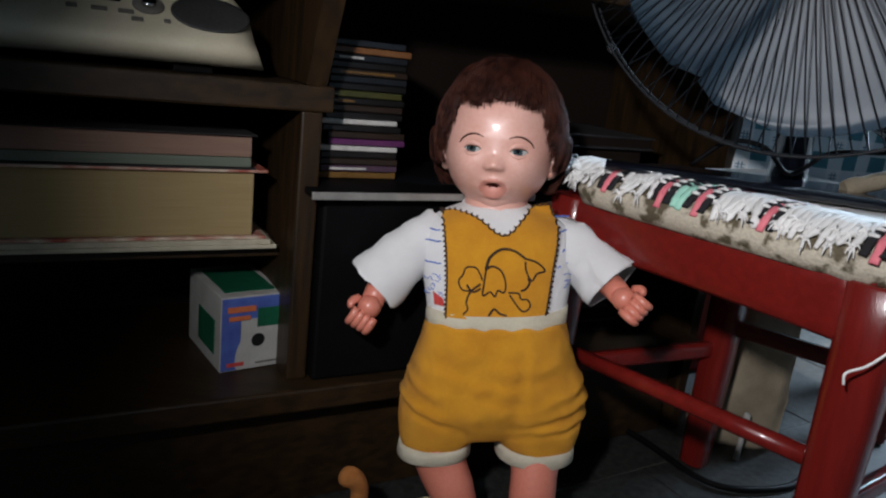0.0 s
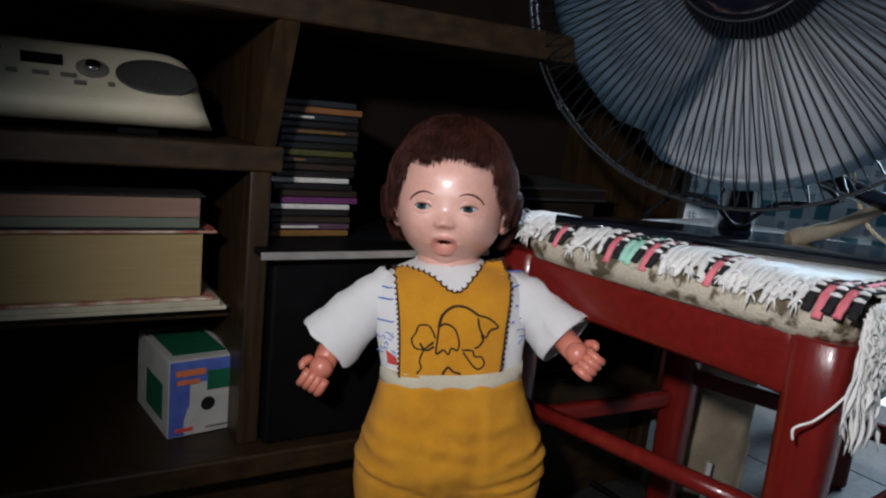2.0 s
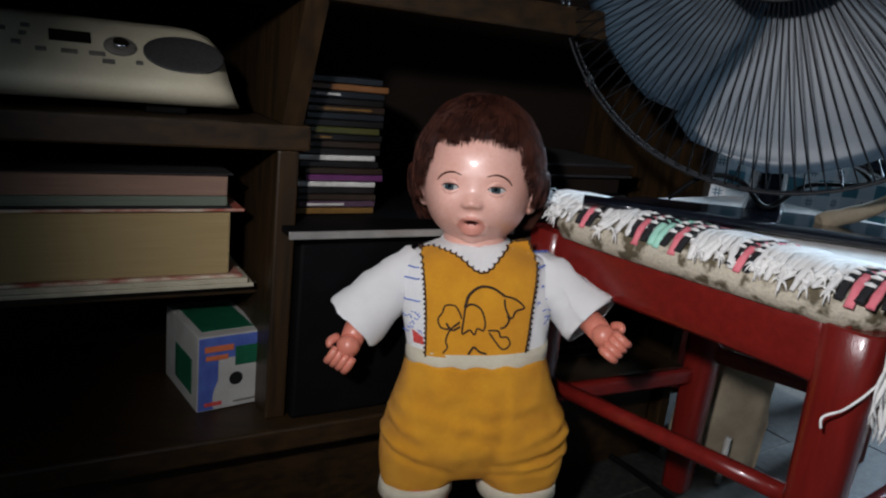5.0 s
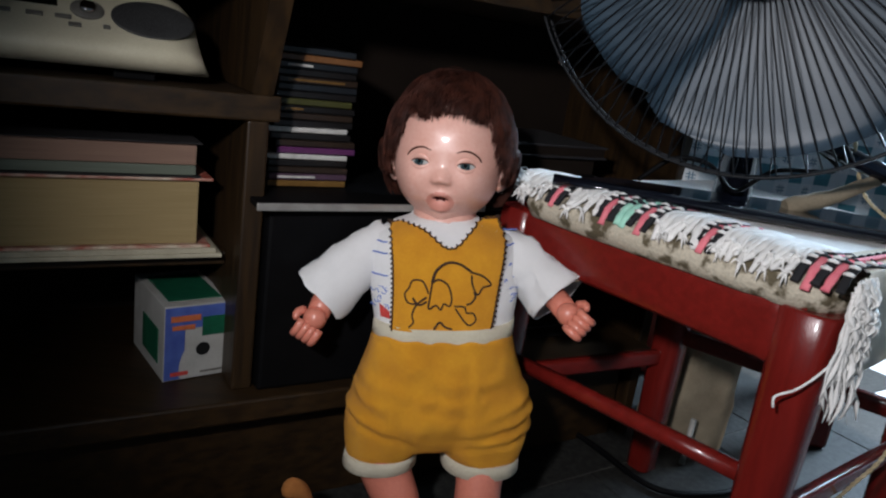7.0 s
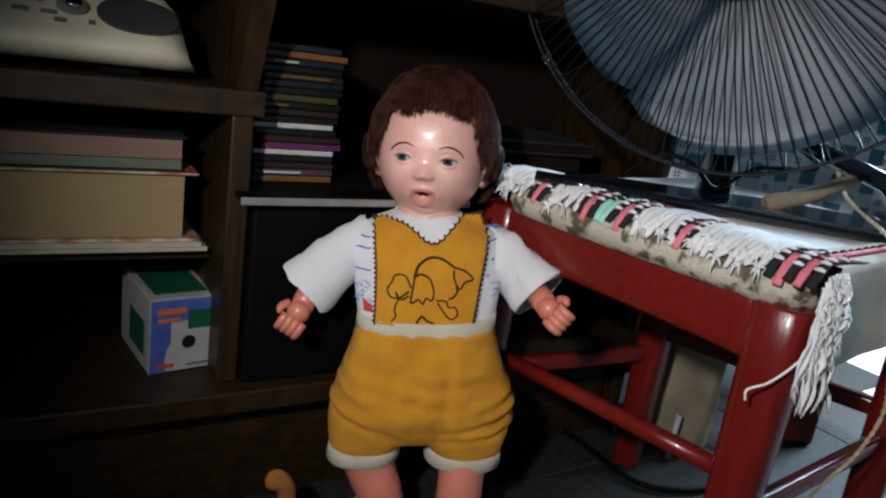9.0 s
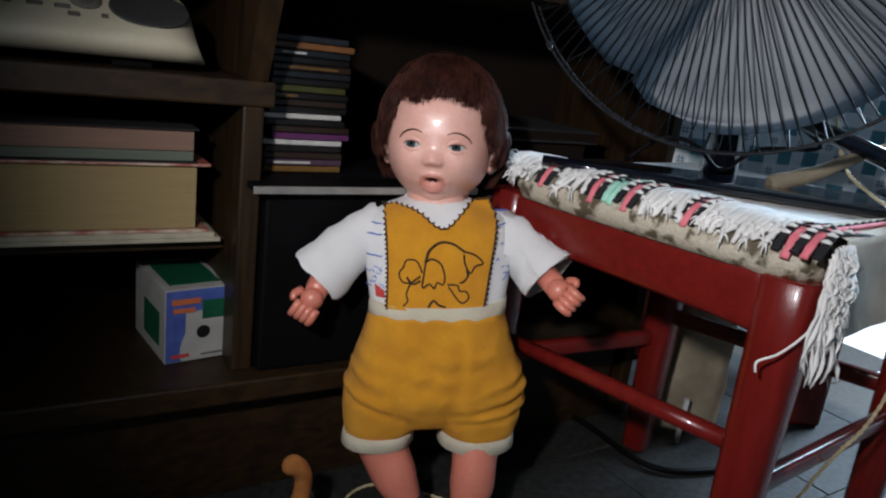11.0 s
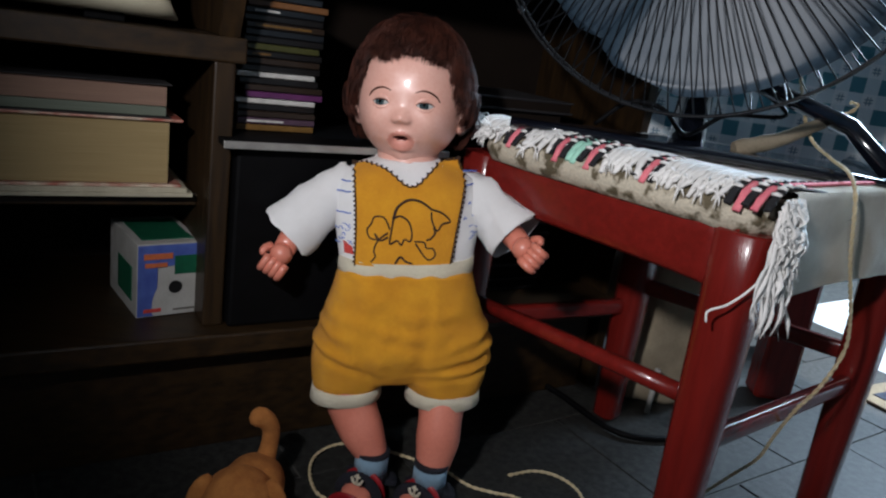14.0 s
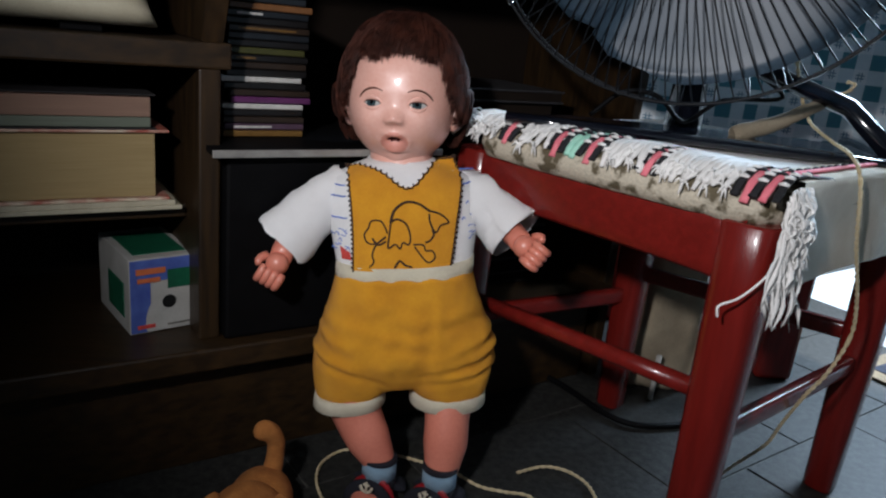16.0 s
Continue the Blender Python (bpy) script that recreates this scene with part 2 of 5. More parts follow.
def oval(cx, cy, cz, a, b, n=24, tilt=0.0, power=2.0):
    """A level ring, an ellipse or squarer, that rises by tilt along x."""
    out = []
    for k in range(n):
        c, s = math.cos(2 * math.pi * k / n), math.sin(2 * math.pi * k / n)
        x, y = math.copysign(abs(c) ** (2 / power), c) * a, math.copysign(abs(s) ** (2 / power), s) * b
        out.append((cx + x, cy + y, cz + tilt * x))
    return out


def ball(cx, cy, cz, a, b, c, u=20, v=12):
    bm = bmesh.new()
    bmesh.ops.create_uvsphere(bm, u_segments=u, v_segments=v, radius=1.0)
    bm.transform(Matrix.Translation((cx, cy, cz)) @ Matrix.Diagonal((a, b, c, 1)))
    for f in bm.faces:
        f.smooth = True
    return bm


def thing(name, base, label, category, group="", turn=0.0):
    """An empty at the base of a thing; its parts are given in the plan's units."""
    ob = new(name)
    ob.empty_display_size = 0.02
    ob.matrix_world = Matrix.Translation([K * v for v in base]) @ Matrix.Rotation(radians(turn), 4, "Z") @ Matrix.Diagonal((K, K, K, 1))
    ob["plan"] = [v for row in (Matrix.Translation(base) @ Matrix.Rotation(radians(turn), 4, "Z")) for v in row]
    return tagged(ob, label, category, group)


def plan_of(ob):
    v = ob["plan"]
    return Matrix([v[0:4], v[4:8], v[8:12], v[12:16]])


def mesh_of(bm, name, mats):
    me = bpy.data.meshes.new(name)
    bm.to_mesh(me)
    bm.free()
    for m in mats if isinstance(mats, (list, tuple)) else [mats]:
        me.materials.append(m)
    return me


def part(name, bm, material, parent, label="", root=None):
    """One mesh under a thing, or under a part of it (then root is the thing)."""
    bm.transform(plan_of(root or parent).inverted())
    ob = new(name, mesh_of(bm, name, material))
    ob.parent = parent
    return tagged(ob, label)


def solid(name, bm, material, base, label="", category="", group="", kind=""):
    """A thing, or a piece of the setting, of one mesh, with its origin at its base."""
    bm.transform(Matrix.Translation([-v for v in base]))
    ob = new(name, mesh_of(bm, name, material))
    ob.matrix_world = Matrix.Translation([K * v for v in base]) @ Matrix.Diagonal((K, K, K, 1))
    return tagged(ob, label, category, group, kind)


CAB = Matrix.Rotation(radians(26.565), 4, "Z")  # along the bookcase, away from its front, up


def cab(s, d, z=0.0):
    return CAB @ Vector((s, d, z))


def cbox(s0, s1, d0, d1, z0, z1, bevel=0.002):
    bm = bmesh.new()
    box(bm, s0, s1, d0, d1, z0, z1, bevel)
    bm.transform(CAB)
    return bm


# ---- the room ----
def room():
    for name, r in (
        ("wall_north", (-1.1, 3.4, 1.40, 1.52, -0.1, 2.8)),
        ("wall_west", (-1.22, -1.1, -1.9, 1.52, -0.1, 2.8)),
        ("wall_south", (-1.1, 3.4, -2.02, -1.9, -0.1, 2.8)),
    ):
        solid(name, cbox(*r, 0), PLASTER, cab(r[0], r[2], 0), "dull plastered wall of a dim room", "wall", kind="structure")
    bm = bmesh.new()
    for r in ((3.4, 3.52, -2.02, 0.35, -0.1, 2.8), (3.4, 3.52, 1.25, 1.52, -0.1, 2.8), (3.4, 3.52, 0.35, 1.25, 2.25, 2.8)):
        merge(bm, cbox(*r, 0))
    solid("wall_east", bm, PLASTER, cab(3.4, 0, 0), "dull plastered wall with an open doorway", "wall", kind="structure")
    solid("ceiling", cbox(-1.22, 3.52, -2.02, 1.52, 2.8, 2.9, 0), PLASTER, cab(0, 0, 2.8), "plain plaster ceiling", "ceiling", kind="structure")
    solid("ground", cbox(3.4, 9, -6, 8, -0.12, -0.03, 0), GROUT, cab(3.5, 0, 0), "pale paving outside the doorway", "ground", kind="structure")


room()
FLOOR = solid("floor", cbox(-1.1, 3.4, -1.9, 1.40, -0.05, -0.003, 0), GROUT, (0, 0, 0), "floor of dark slate tiles with pale joints", "floor", kind="structure")


# ---- bookcase ----
def bookcase():
    t = thing("bookcase", cab(0.3, 1.1), "tall dark walnut bookcase with open shelves", "bookcase")
    part("base_board", cbox(-0.62, 1.10, 0.932, 1.33, 0.186, 0.222, 0.004), WALNUT, t)
    part("plinth", cbox(-0.60, 1.08, 0.985, 1.01, 0.0, 0.186, 0.001), WALNUT, t)
    part("divider", cbox(0.258, 0.288, 0.968, 1.33, 0.222, 0.620, 0.003), WALNUT_UP, t)
    part("upper_shelf", cbox(-0.60, 0.302, 0.966, 1.33, 0.620, 0.655, 0.003), WALNUT, t)
    part("lower_shelf", cbox(-0.60, 0.258, 1.04, 1.33, 0.395, 0.414, 0.002), WALNUT, t)
    bm = bmesh.new()
    box(bm, 0.262, 0.291, 0, 0.33, 0.655, 0.815, 0.003)
    for v in bm.verts:  # its front edge leans forward towards the top
        k = (v.co.z - 0.655) / 0.16
        v.co.y = 0.97 - 0.07 * k if v.co.y < 0.15 else 1.33
    bm.transform(CAB)
    part("bracket", bm, WALNUT_UP, t)
    part("top_shelf", cbox(-0.62, 1.02, 0.895, 1.33, 0.815, 0.856, 0.004), WALNUT, t)
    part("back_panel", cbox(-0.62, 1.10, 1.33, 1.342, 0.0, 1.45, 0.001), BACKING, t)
    part("side_panel", cbox(-0.645, -0.62, 0.93, 1.342, 0.0, 1.45, 0.002), WALNUT_UP, t)
    part("side_panel", cbox(1.10, 1.125, 0.97, 1.342, 0.0, 1.45, 0.002), WALNUT_UP, t)
    part("crown", cbox(-0.65, 1.13, 0.93, 1.342, 1.45, 1.48, 0.003), WALNUT, t)


bookcase()


# ---- chair ----
A, L, B, C = Vector((0.474, 0.722, 0)), Vector((0.224, 1.045, 0)), Vector((0.858, 0.978, 0)), Vector((0.560, 1.240, 0))
E1, E2 = (L - A), (B - A)
REAR = A + 1.10 * E1 + 0.03 * E2  # the leg behind the doll


def seat_point(u, v, z):
    """A place on the seat: u from the near leg along the long lit side, v across."""
    p = A + u * E1 + v * E2
    return Vector((p.x, p.y, z))


def bar(p, q, height, width, z, arch=0.0, n=13):
    """A level rail between two legs, its lower edge arched."""
    d = (q - p).normalized()
    side = Vector((-d.y, d.x, 0))
    rings = []
    for i in range(n):
        k = i / (n - 1)
        o = p.lerp(q, k)
        low = z - height / 2 + arch * (1 - (2 * k - 1) ** 4)
        ring = []
        for a in range(12):
            c, s = math.cos(2 * math.pi * (a + 0.5) / 12), math.sin(2 * math.pi * (a + 0.5) / 12)
            c, s = math.copysign(abs(c) ** 0.5, c), math.copysign(abs(s) ** 0.5, s)
            zz = (low + z + height / 2) / 2 + s * (z + height / 2 - low) / 2
            ring.append((o.x + side.x * c * width / 2, o.y + side.y * c * width / 2, zz))
        rings.append(ring)
    return loft(rings)


def chair():
    t = thing("chair", (0.53, 0.98, 0), "red lacquered wooden chair with round-edged legs and stretchers", "chair")
    for p in (A, REAR, B, C):
        rings = []
        ang = math.atan2(E1.y, E1.x)
        for z, r in ((0.0, 0.0215), (0.004, 0.0245), (0.2, 0.028), (0.45, 0.0325), (0.527, 0.034), (0.53, 0.031)):
            ring = []
            for k in range(20):
                c, s = math.cos(2 * math.pi * k / 20), math.sin(2 * math.pi * k / 20)
                c, s = math.copysign(abs(c) ** 0.62, c) * r, math.copysign(abs(s) ** 0.62, s) * r
                ring.append((p.x + c * math.cos(ang) - s * math.sin(ang), p.y + c * math.sin(ang) + s * math.cos(ang), z))
            rings.append(ring)
        part("leg", loft(rings), CHERRY_UP, t)
    out = Vector((-E1.y, E1.x, 0)).normalized() * 0.016
    for p, q, arch in ((A, REAR, 0.004), (B, C, 0.006), (A, B, 0.006), (REAR, C, 0.006)):
        part("apron", bar(p + (out if q is REAR else out * 0), q + (out if q is REAR else out * 0), 0.082, 0.022, 0.494, arch), CHERRY, t)
    part("stretcher", tube([A.lerp(REAR, k) + Vector((0, 0, 0.304 - 0.024 * k)) for k in (0.05, 0.3, 0.6, 0.95)], 0.0125, 12), CHERRY, t)
    part("stretcher", bar(A, B, 0.03, 0.02, 0.243), CHERRY, t)
    part("stretcher", bar(B, C, 0.03, 0.02, 0.290), CHERRY, t)
    part("stretcher", bar(REAR, C, 0.03, 0.02, 0.243), CHERRY, t)
    # a thin padded seat
    rings = []
    for z, g in ((0.524, 0.045), (0.528, 0.066), (0.544, 0.082), (0.560, 0.074), (0.569, 0.050), (0.571, -0.1)):
        ring = []
        for k in range(72):
            c, s = math.cos(2 * math.pi * k / 72), math.sin(2 * math.pi * k / 72)
            u = 0.5 + math.copysign(abs(c) ** 0.22, c) * (0.5 + g)
            v = 0.5 + math.copysign(abs(s) ** 0.22, s) * (0.5 + g)
            w = 0.0035 * noise.noise(Vector((u * 14, v * 14, z * 60)))
            ring.append(seat_point(u, v, z + w * 0.8) + Vector((w, w, 0)))
        rings.append(ring)
    part("seat_cushion", loft(rings), BROCADE, t, "padded seat in beige brocade with a dark pattern")


chair()


# ---- the doll: one mesh ----
def torso_ring(z):
    """Centre and half-widths of the shirt at a height: cx, cy, a, b."""
    rows = ((0.335, 0.098, 1.008, 0.100, 0.066), (0.37, 0.096, 1.014, 0.105, 0.064), (0.42, 0.091, 1.028, 0.113, 0.062), (0.46, 0.086, 1.038, 0.114, 0.058),
            (0.482, 0.084, 1.046, 0.104, 0.052), (0.496, 0.083, 1.052, 0.078, 0.046), (0.507, 0.082, 1.056, 0.046, 0.04))
    for p, q in zip(rows, rows[1:]):
        if z <= q[0]:
            break
    k = min(max((z - p[0]) / (q[0] - p[0]), 0), 1)
    return [a + (b - a) * k for a, b in zip(p[1:], q[1:])]


def on_chest(x, z, lift=0.0):
    cx, cy, a, b = torso_ring(z - 0.08 * (x - 0.09))
    k = min(abs((x - cx) / a), 0.985)
    return Vector((x, cy - b * (1 - k ** 2.4) ** (1 / 2.4) - lift, z))


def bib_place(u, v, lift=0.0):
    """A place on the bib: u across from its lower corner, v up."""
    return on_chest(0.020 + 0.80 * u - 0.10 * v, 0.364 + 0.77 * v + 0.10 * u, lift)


def face_push(d):
    """How far the head's skin stands out in direction d (x right, -y front, z up)."""
    x, y, z = d

    def hill(cx, cz, wx, wz):
        return math.exp(-(((x - cx) / wx) ** 2 + ((z - cz) / wz) ** 2))

    r = 1.0
    if y < 0.35:
        for s in (-1, 1):
            r += 0.115 * hill(0.47 * s, -0.36, 0.32, 0.30)  # cheeks
            r -= 0.042 * hill(0.39 * s, -0.075, 0.17, 0.085)  # eye sockets
            r += 0.020 * hill(0.42 * s, 0.085, 0.24, 0.07)  # brow ridge
            r += 0.056 * hill(0.110 * s, -0.285, 0.055, 0.045)  # nostrils
            r += 0.030 * hill(0.34 * s, 0.36, 0.26, 0.22) + 0.022 * hill(0.45 * s, -0.27, 0.15, 0.12)  # forehead, apples of the cheeks
            r += 0.022 * hill(0.25 * s, -0.575, 0.05, 0.07)  # corners of the mouth
        r += 0.150 * hill(0, -0.245, 0.115, 0.078)  # nose tip
        r += 0.010 * hill(0, -0.12, 0.10, 0.10)  # bridge
        r += 0.055 * hill(0, -0.55, 0.24, 0.18)  # muzzle
        r -= 0.020 * hill(0, -0.385, 0.035, 0.05)  # groove under the nose
        r += 0.024 * hill(-0.08, -0.462, 0.12, 0.034) + 0.024 * hill(0.08, -0.462, 0.12, 0.034)  # upper lip
        r += 0.046 * hill(0, -0.705, 0.170, 0.048)  # lower lip
        r -= 0.130 * hill(0, -0.572, 0.110, 0.046)  # mouth opening
        r -= 0.030 * hill(0, -0.765, 0.16, 0.035)  # dip over the chin
        r += 0.065 * hill(0, -0.87, 0.20, 0.11)  # chin
    return r


HEAD = Matrix.Translation((0.077, 1.066, 0.600)) @ Matrix.Rotation(radians(-10.5), 4, "Z") @ Matrix.Rotation(radians(-2.5), 4, "Y") @ Matrix.Rotation(radians(-2), 4, "X")
HR = Vector((0.082, 0.084, 0.102))


def head_place(d, out=1.0):
    d = Vector(d).normalized()
    r = face_push(d) * out
    return HEAD @ Vector((d.x * HR.x * r, d.y * HR.y * r, d.z * HR.z * r))


def face_dir(x, z):
    return Vector((x, -math.sqrt(max(0.02, 1 - x * x - z * z)), z))


def doll():
    bm = bmesh.new()
    mats = [VINYL, VINYL_LIMB, LIPS, MOUTHDARK, EYEWHITE, IRIS, PUPIL, BROWN, HAIR, YELLOW, CREAM, WHITE, STITCH, BLUEPRINT, REDPRINT, SOCKBLUE, NAVY, REDSHOE]
    ix = {m.name: i for i, m in enumerate(mats)}

    def put(other, material):
        merge(bm, other, ix[material.name])

    # head
    h = bmesh.new()
    bmesh.ops.create_uvsphere(h, u_segments=200, v_segments=140, radius=1.0)
    for f in h.faces:
        c = f.calc_center_median()
        f.smooth = True
        lip = c.y < 0 and ((c.z + 0.585) / 0.150) ** 2 + (c.x / 0.225) ** 2 < 1
        gap = c.y < 0 and (c.x / 0.118) ** 2 + ((c.z + 0.564) / 0.046) ** 2 < 1
        f.material_index = ix[MOUTHDARK.name] if gap else ix[LIPS.name] if lip else ix[VINYL.name]
    for v in h.verts:
        v.co = head_place(v.co)
    merge(bm, h)
    put(tube([HEAD @ Vector((0, 0.01, -0.075)), (0.082, 1.062, 0.50), (0.083, 1.058, 0.47)], [0.05, 0.047, 0.055], 20), VINYL)
    for s in (-1, 1):  # ears
        put(ball(*(HEAD @ Vector((s * 0.078, 0.0, -0.028))), 0.011, 0.017, 0.022), VINYL)
        # eyes: almond-shaped, slightly domed, with a dark lash line and a lid
        nx, nz = 40, 26
        look_x = 0.385 * s - 0.016
        eye = bmesh.new()
        grid = []
        for a in range(nx + 1):
            k = 2 * a / nx - 1
            top, low = 0.046 * max(0.0, 1 - k * k) ** 0.7 - 0.085, -0.044 * max(0.0, 1 - k * k) ** 0.7 - 0.083
            col = []
            for c in range(nz + 1):
                x, z = 0.385 * s + 0.142 * k, low + (top - low) * c / nz
                bulge = 0.022 * max(0, 1 - k * k) * max(0.0, math.sin(math.pi * c / nz)) ** 0.6
                col.append((eye.verts.new(head_place(face_dir(x, z), 1.001 + bulge)), x, z))
            grid.append(col)
        for a in range(nx):
            for c in range(nz):
                q = (grid[a][c], grid[a + 1][c], grid[a + 1][c + 1], grid[a][c + 1])
                if len({v[0] for v in q}) < 4:
                    continue
                f = eye.faces.new([v[0] for v in q])
                f.smooth = True
                mx, mz = sum(v[1] for v in q) / 4 - look_x, sum(v[2] for v in q) / 4 + 0.074
                r = math.hypot(mx, mz)
                f.material_index = ix[PUPIL.name] if r < 0.030 or 0.068 < r < 0.076 else ix[IRIS.name] if r < 0.07 else ix[EYEWHITE.name]
        bmesh.ops.recalc_face_normals(eye, faces=eye.faces[:])
        merge(bm, eye)
        ks = (-1, -0.75, -0.4, 0, 0.4, 0.75, 1)
        line = [head_place(face_dir(0.385 * s + 0.146 * k, 0.048 * max(0.0, 1 - k * k) ** 0.7 - 0.085), 1.010) for k in ks]
        put(tube(curve_points(line, 24), [0.0004 + 0.0010 * math.sin(math.pi * k / 23) for k in range(24)], 6), BROWN)
        lid = [head_place(face_dir(0.385 * s + 0.158 * k, 0.078 * max(0.0, 1 - k * k) ** 0.7 - 0.083), 0.990) for k in ks]
        put(tube(curve_points(lid, 24), [0.0012 + 0.0026 * math.sin(math.pi * k / 23) for k in range(24)], 10), VINYL)
        low = [head_place(face_dir(0.385 * s + 0.152 * k, -0.070 * max(0.0, 1 - k * k) ** 0.7 - 0.083), 0.988) for k in ks]
        put(tube(curve_points(low, 24), [0.001 + 0.0022 * math.sin(math.pi * k / 23) for k in range(24)], 10), VINYL)
        brow = [head_place(face_dir(s * x, z), 1.003) for x, z in ((0.21, 0.085), (0.33, 0.115), (0.45, 0.100), (0.56, 0.045), (0.62, -0.02))]
        put(tube(curve_points(brow, 18), [0.0004 + 0.0012 * math.sin(math.pi * (k + 1) / 20) for k in range(18)], 6), BROWN)

    # hair: a thick cap with a fringe, and loose locks over it
    rnd = random.Random(4)

    def hairline(d):
        """Below this height the forehead and the cheeks are bare."""
        if d.y > 0.15:
            return -0.62
        side = abs(d.x)
        return 0.50 + 0.035 * math.sin(d.x * 7 + 1) if side < 0.62 else (0.50 - (side - 0.62) * 2.4 if side < 0.90 else -0.30)

    cap = bmesh.new()
    bmesh.ops.create_uvsphere(cap, u_segments=96, v_segments=64, radius=1.0)
    bare = [v for v in cap.verts if v.co.z < hairline(v.co)]
    bmesh.ops.delete(cap, geom=bare, context="VERTS")
    for v in cap.verts:
        d = v.co.normalized()
        edge = min(max((d.z - hairline(d)) / 0.22, 0), 1)
        out = 1.03 + 0.155 * edge ** 0.5 + 0.03 * noise.noise(d * 5) + 0.012 * noise.noise(d * 16) + (0.07 if d.y > -0.25 and d.z < 0.1 else 0)
        v.co = HEAD @ Vector((d.x * HR.x * out, d.y * HR.y * out, d.z * HR.z * out * 0.985))
    for f in cap.faces:
        f.smooth = True
    put(cap, HAIR)
    crown = Vector((0.1, 0.25, 0.96)).normalized()
    for i in range(11000):
        a, z = rnd.uniform(0, 2 * math.pi), rnd.uniform(-0.55, 0.98)
        d = Vector((math.cos(a) * math.sqrt(1 - z * z), math.sin(a) * math.sqrt(1 - z * z), z))
        room_left = d.z - hairline(d)
        if room_left < 0.03:
            continue
        flow = d - crown
        flow = (flow - d * flow.dot(d)).normalized() if flow.length > 0.05 else Vector((1, 0, 0))
        swirl = Vector((noise.noise(d * 4), noise.noise(d * 4 + Vector((5, 0, 0))), noise.noise(d * 4 + Vector((0, 7, 0)))))
        flow = (flow + 0.75 * swirl + 0.16 * Vector((rnd.uniform(-1, 1), rnd.uniform(-1, 1), rnd.uniform(-1, 1)))).normalized()
        base = 1.03 + 0.155 * min(1, room_left / 0.22) ** 0.5 - 0.03 + 0.03 * noise.noise(d * 5) + rnd.uniform(0, 0.055) * min(1, room_left * 4) + (0.07 if d.y > -0.25 and d.z < 0.1 else 0)
        step = min(0.085, 0.02 + room_left * 0.16)
        pts = []
        for k in range(5):
            q = (d + flow * step * k).normalized()
            o = base + (0.010 if k in (1, 2, 3) else -0.004) + rnd.uniform(-0.002, 0.003)
            pts.append(HEAD @ Vector((q.x * HR.x * o, q.y * HR.y * o, q.z * HR.z * o)))
        put(tube(pts, [0.0004, 0.00055, 0.0005, 0.0004, 0.0001], 3, caps=False), HAIR)

    # shirt
    put(loft([oval(*(torso_ring(z)[:2]), z, *(torso_ring(z)[2:]), 40, 0.08, 2.4) for z in (0.335, 0.36, 0.39, 0.42, 0.45, 0.468, 0.482, 0.490, 0.496, 0.502, 0.507)]), WHITE)
    put(tube(curve_points([(0.083 + 0.05 * math.cos(a), 1.055 + 0.047 * math.sin(a), 0.494 - 0.014 * math.cos(a + 1.57)) for a in [k * math.pi / 6 for k in range(13)]], 40), 0.006, 8), WHITE)
    # sleeves, open at the cuff, and arms
    sleeves = (
        ([(0.000, 1.055, 0.466), (-0.022, 1.042, 0.446), (-0.055, 1.024, 0.412), (-0.089, 1.010, 0.374)], [0.024, 0.032, 0.043, 0.049],
         [(-0.058, 1.026, 0.404), (-0.073, 1.012, 0.384), (-0.084, 0.997, 0.366), (-0.088, 0.980, 0.357)]),
        ([(0.172, 1.060, 0.474), (0.195, 1.040, 0.462), (0.229, 1.014, 0.440), (0.259, 0.990, 0.416)], [0.024, 0.031, 0.040, 0.046],
         [(0.232, 1.016, 0.434), (0.247, 0.994, 0.424), (0.257, 0.964, 0.418), (0.260, 0.940, 0.416)]),
    )
    for line, rs, arm in sleeves:
        pts = curve_points(line, 12)
        rr = [rs[0] + (rs[-1] - rs[0]) * (k / 11) ** 0.8 + 0.0014 * math.sin(k * 2.1) for k in range(12)]
        sl = tube(pts, rr, 28, caps=False)
        for v in sl.verts:  # soft folds
            v.co += Vector((1, 1, 1)) * 0.0085 * noise.noise(Vector((v.co.x * 48 + v.co.z * 30, v.co.y * 26, v.co.z * 20 - v.co.x * 14)))
        inner = tube(pts[3:], [r - 0.003 for r in rr[3:]], 28, caps=False)
        for v in sl.verts[:] + inner.verts[:]:  # the cuff lies flat, front to back
            k = min(range(12), key=lambda i: (pts[i] - v.co).length)
            v.co.y = pts[k].y + (v.co.y - pts[k].y) * (1 - 0.12 * k / 11)
        put(sl, WHITE)
        bmesh.ops.reverse_faces(inner, faces=inner.faces[:])
        put(inner, WHITE)
        put(tube(arm, [0.020, 0.0195, 0.0175, 0.016], 16), VINYL_LIMB)
        # hand: palm and curled fingers
        w, ax = Vector(arm[-1]), (Vector(arm[-1]) - Vector(arm[1])).normalized()
        side = ax.cross(Vector((0, -1, 0))).normalized()
        fwd = side.cross(ax).normalized()
        flip = 1 if arm[-1][0] > 0.1 else -1
        put(ball(*(w + ax * 0.008), 0.017, 0.016, 0.017), VINYL_LIMB)
        for k in range(4):
            o = w + ax * 0.020 + side * (0.0140 - 0.0094 * k)
            f = fwd * -0.010
            put(tube(curve_points([o + ax * 0.000, o + ax * 0.014 + f * 0.5, o + ax * 0.017 + f * 1.6, o + ax * 0.006 + f * 2.1], 8), [0.0060, 0.0063, 0.0062, 0.006, 0.0058, 0.0056, 0.005, 0.0035], 10), VINYL_LIMB)
        th = w + side * 0.018 * -flip + fwd * -0.008
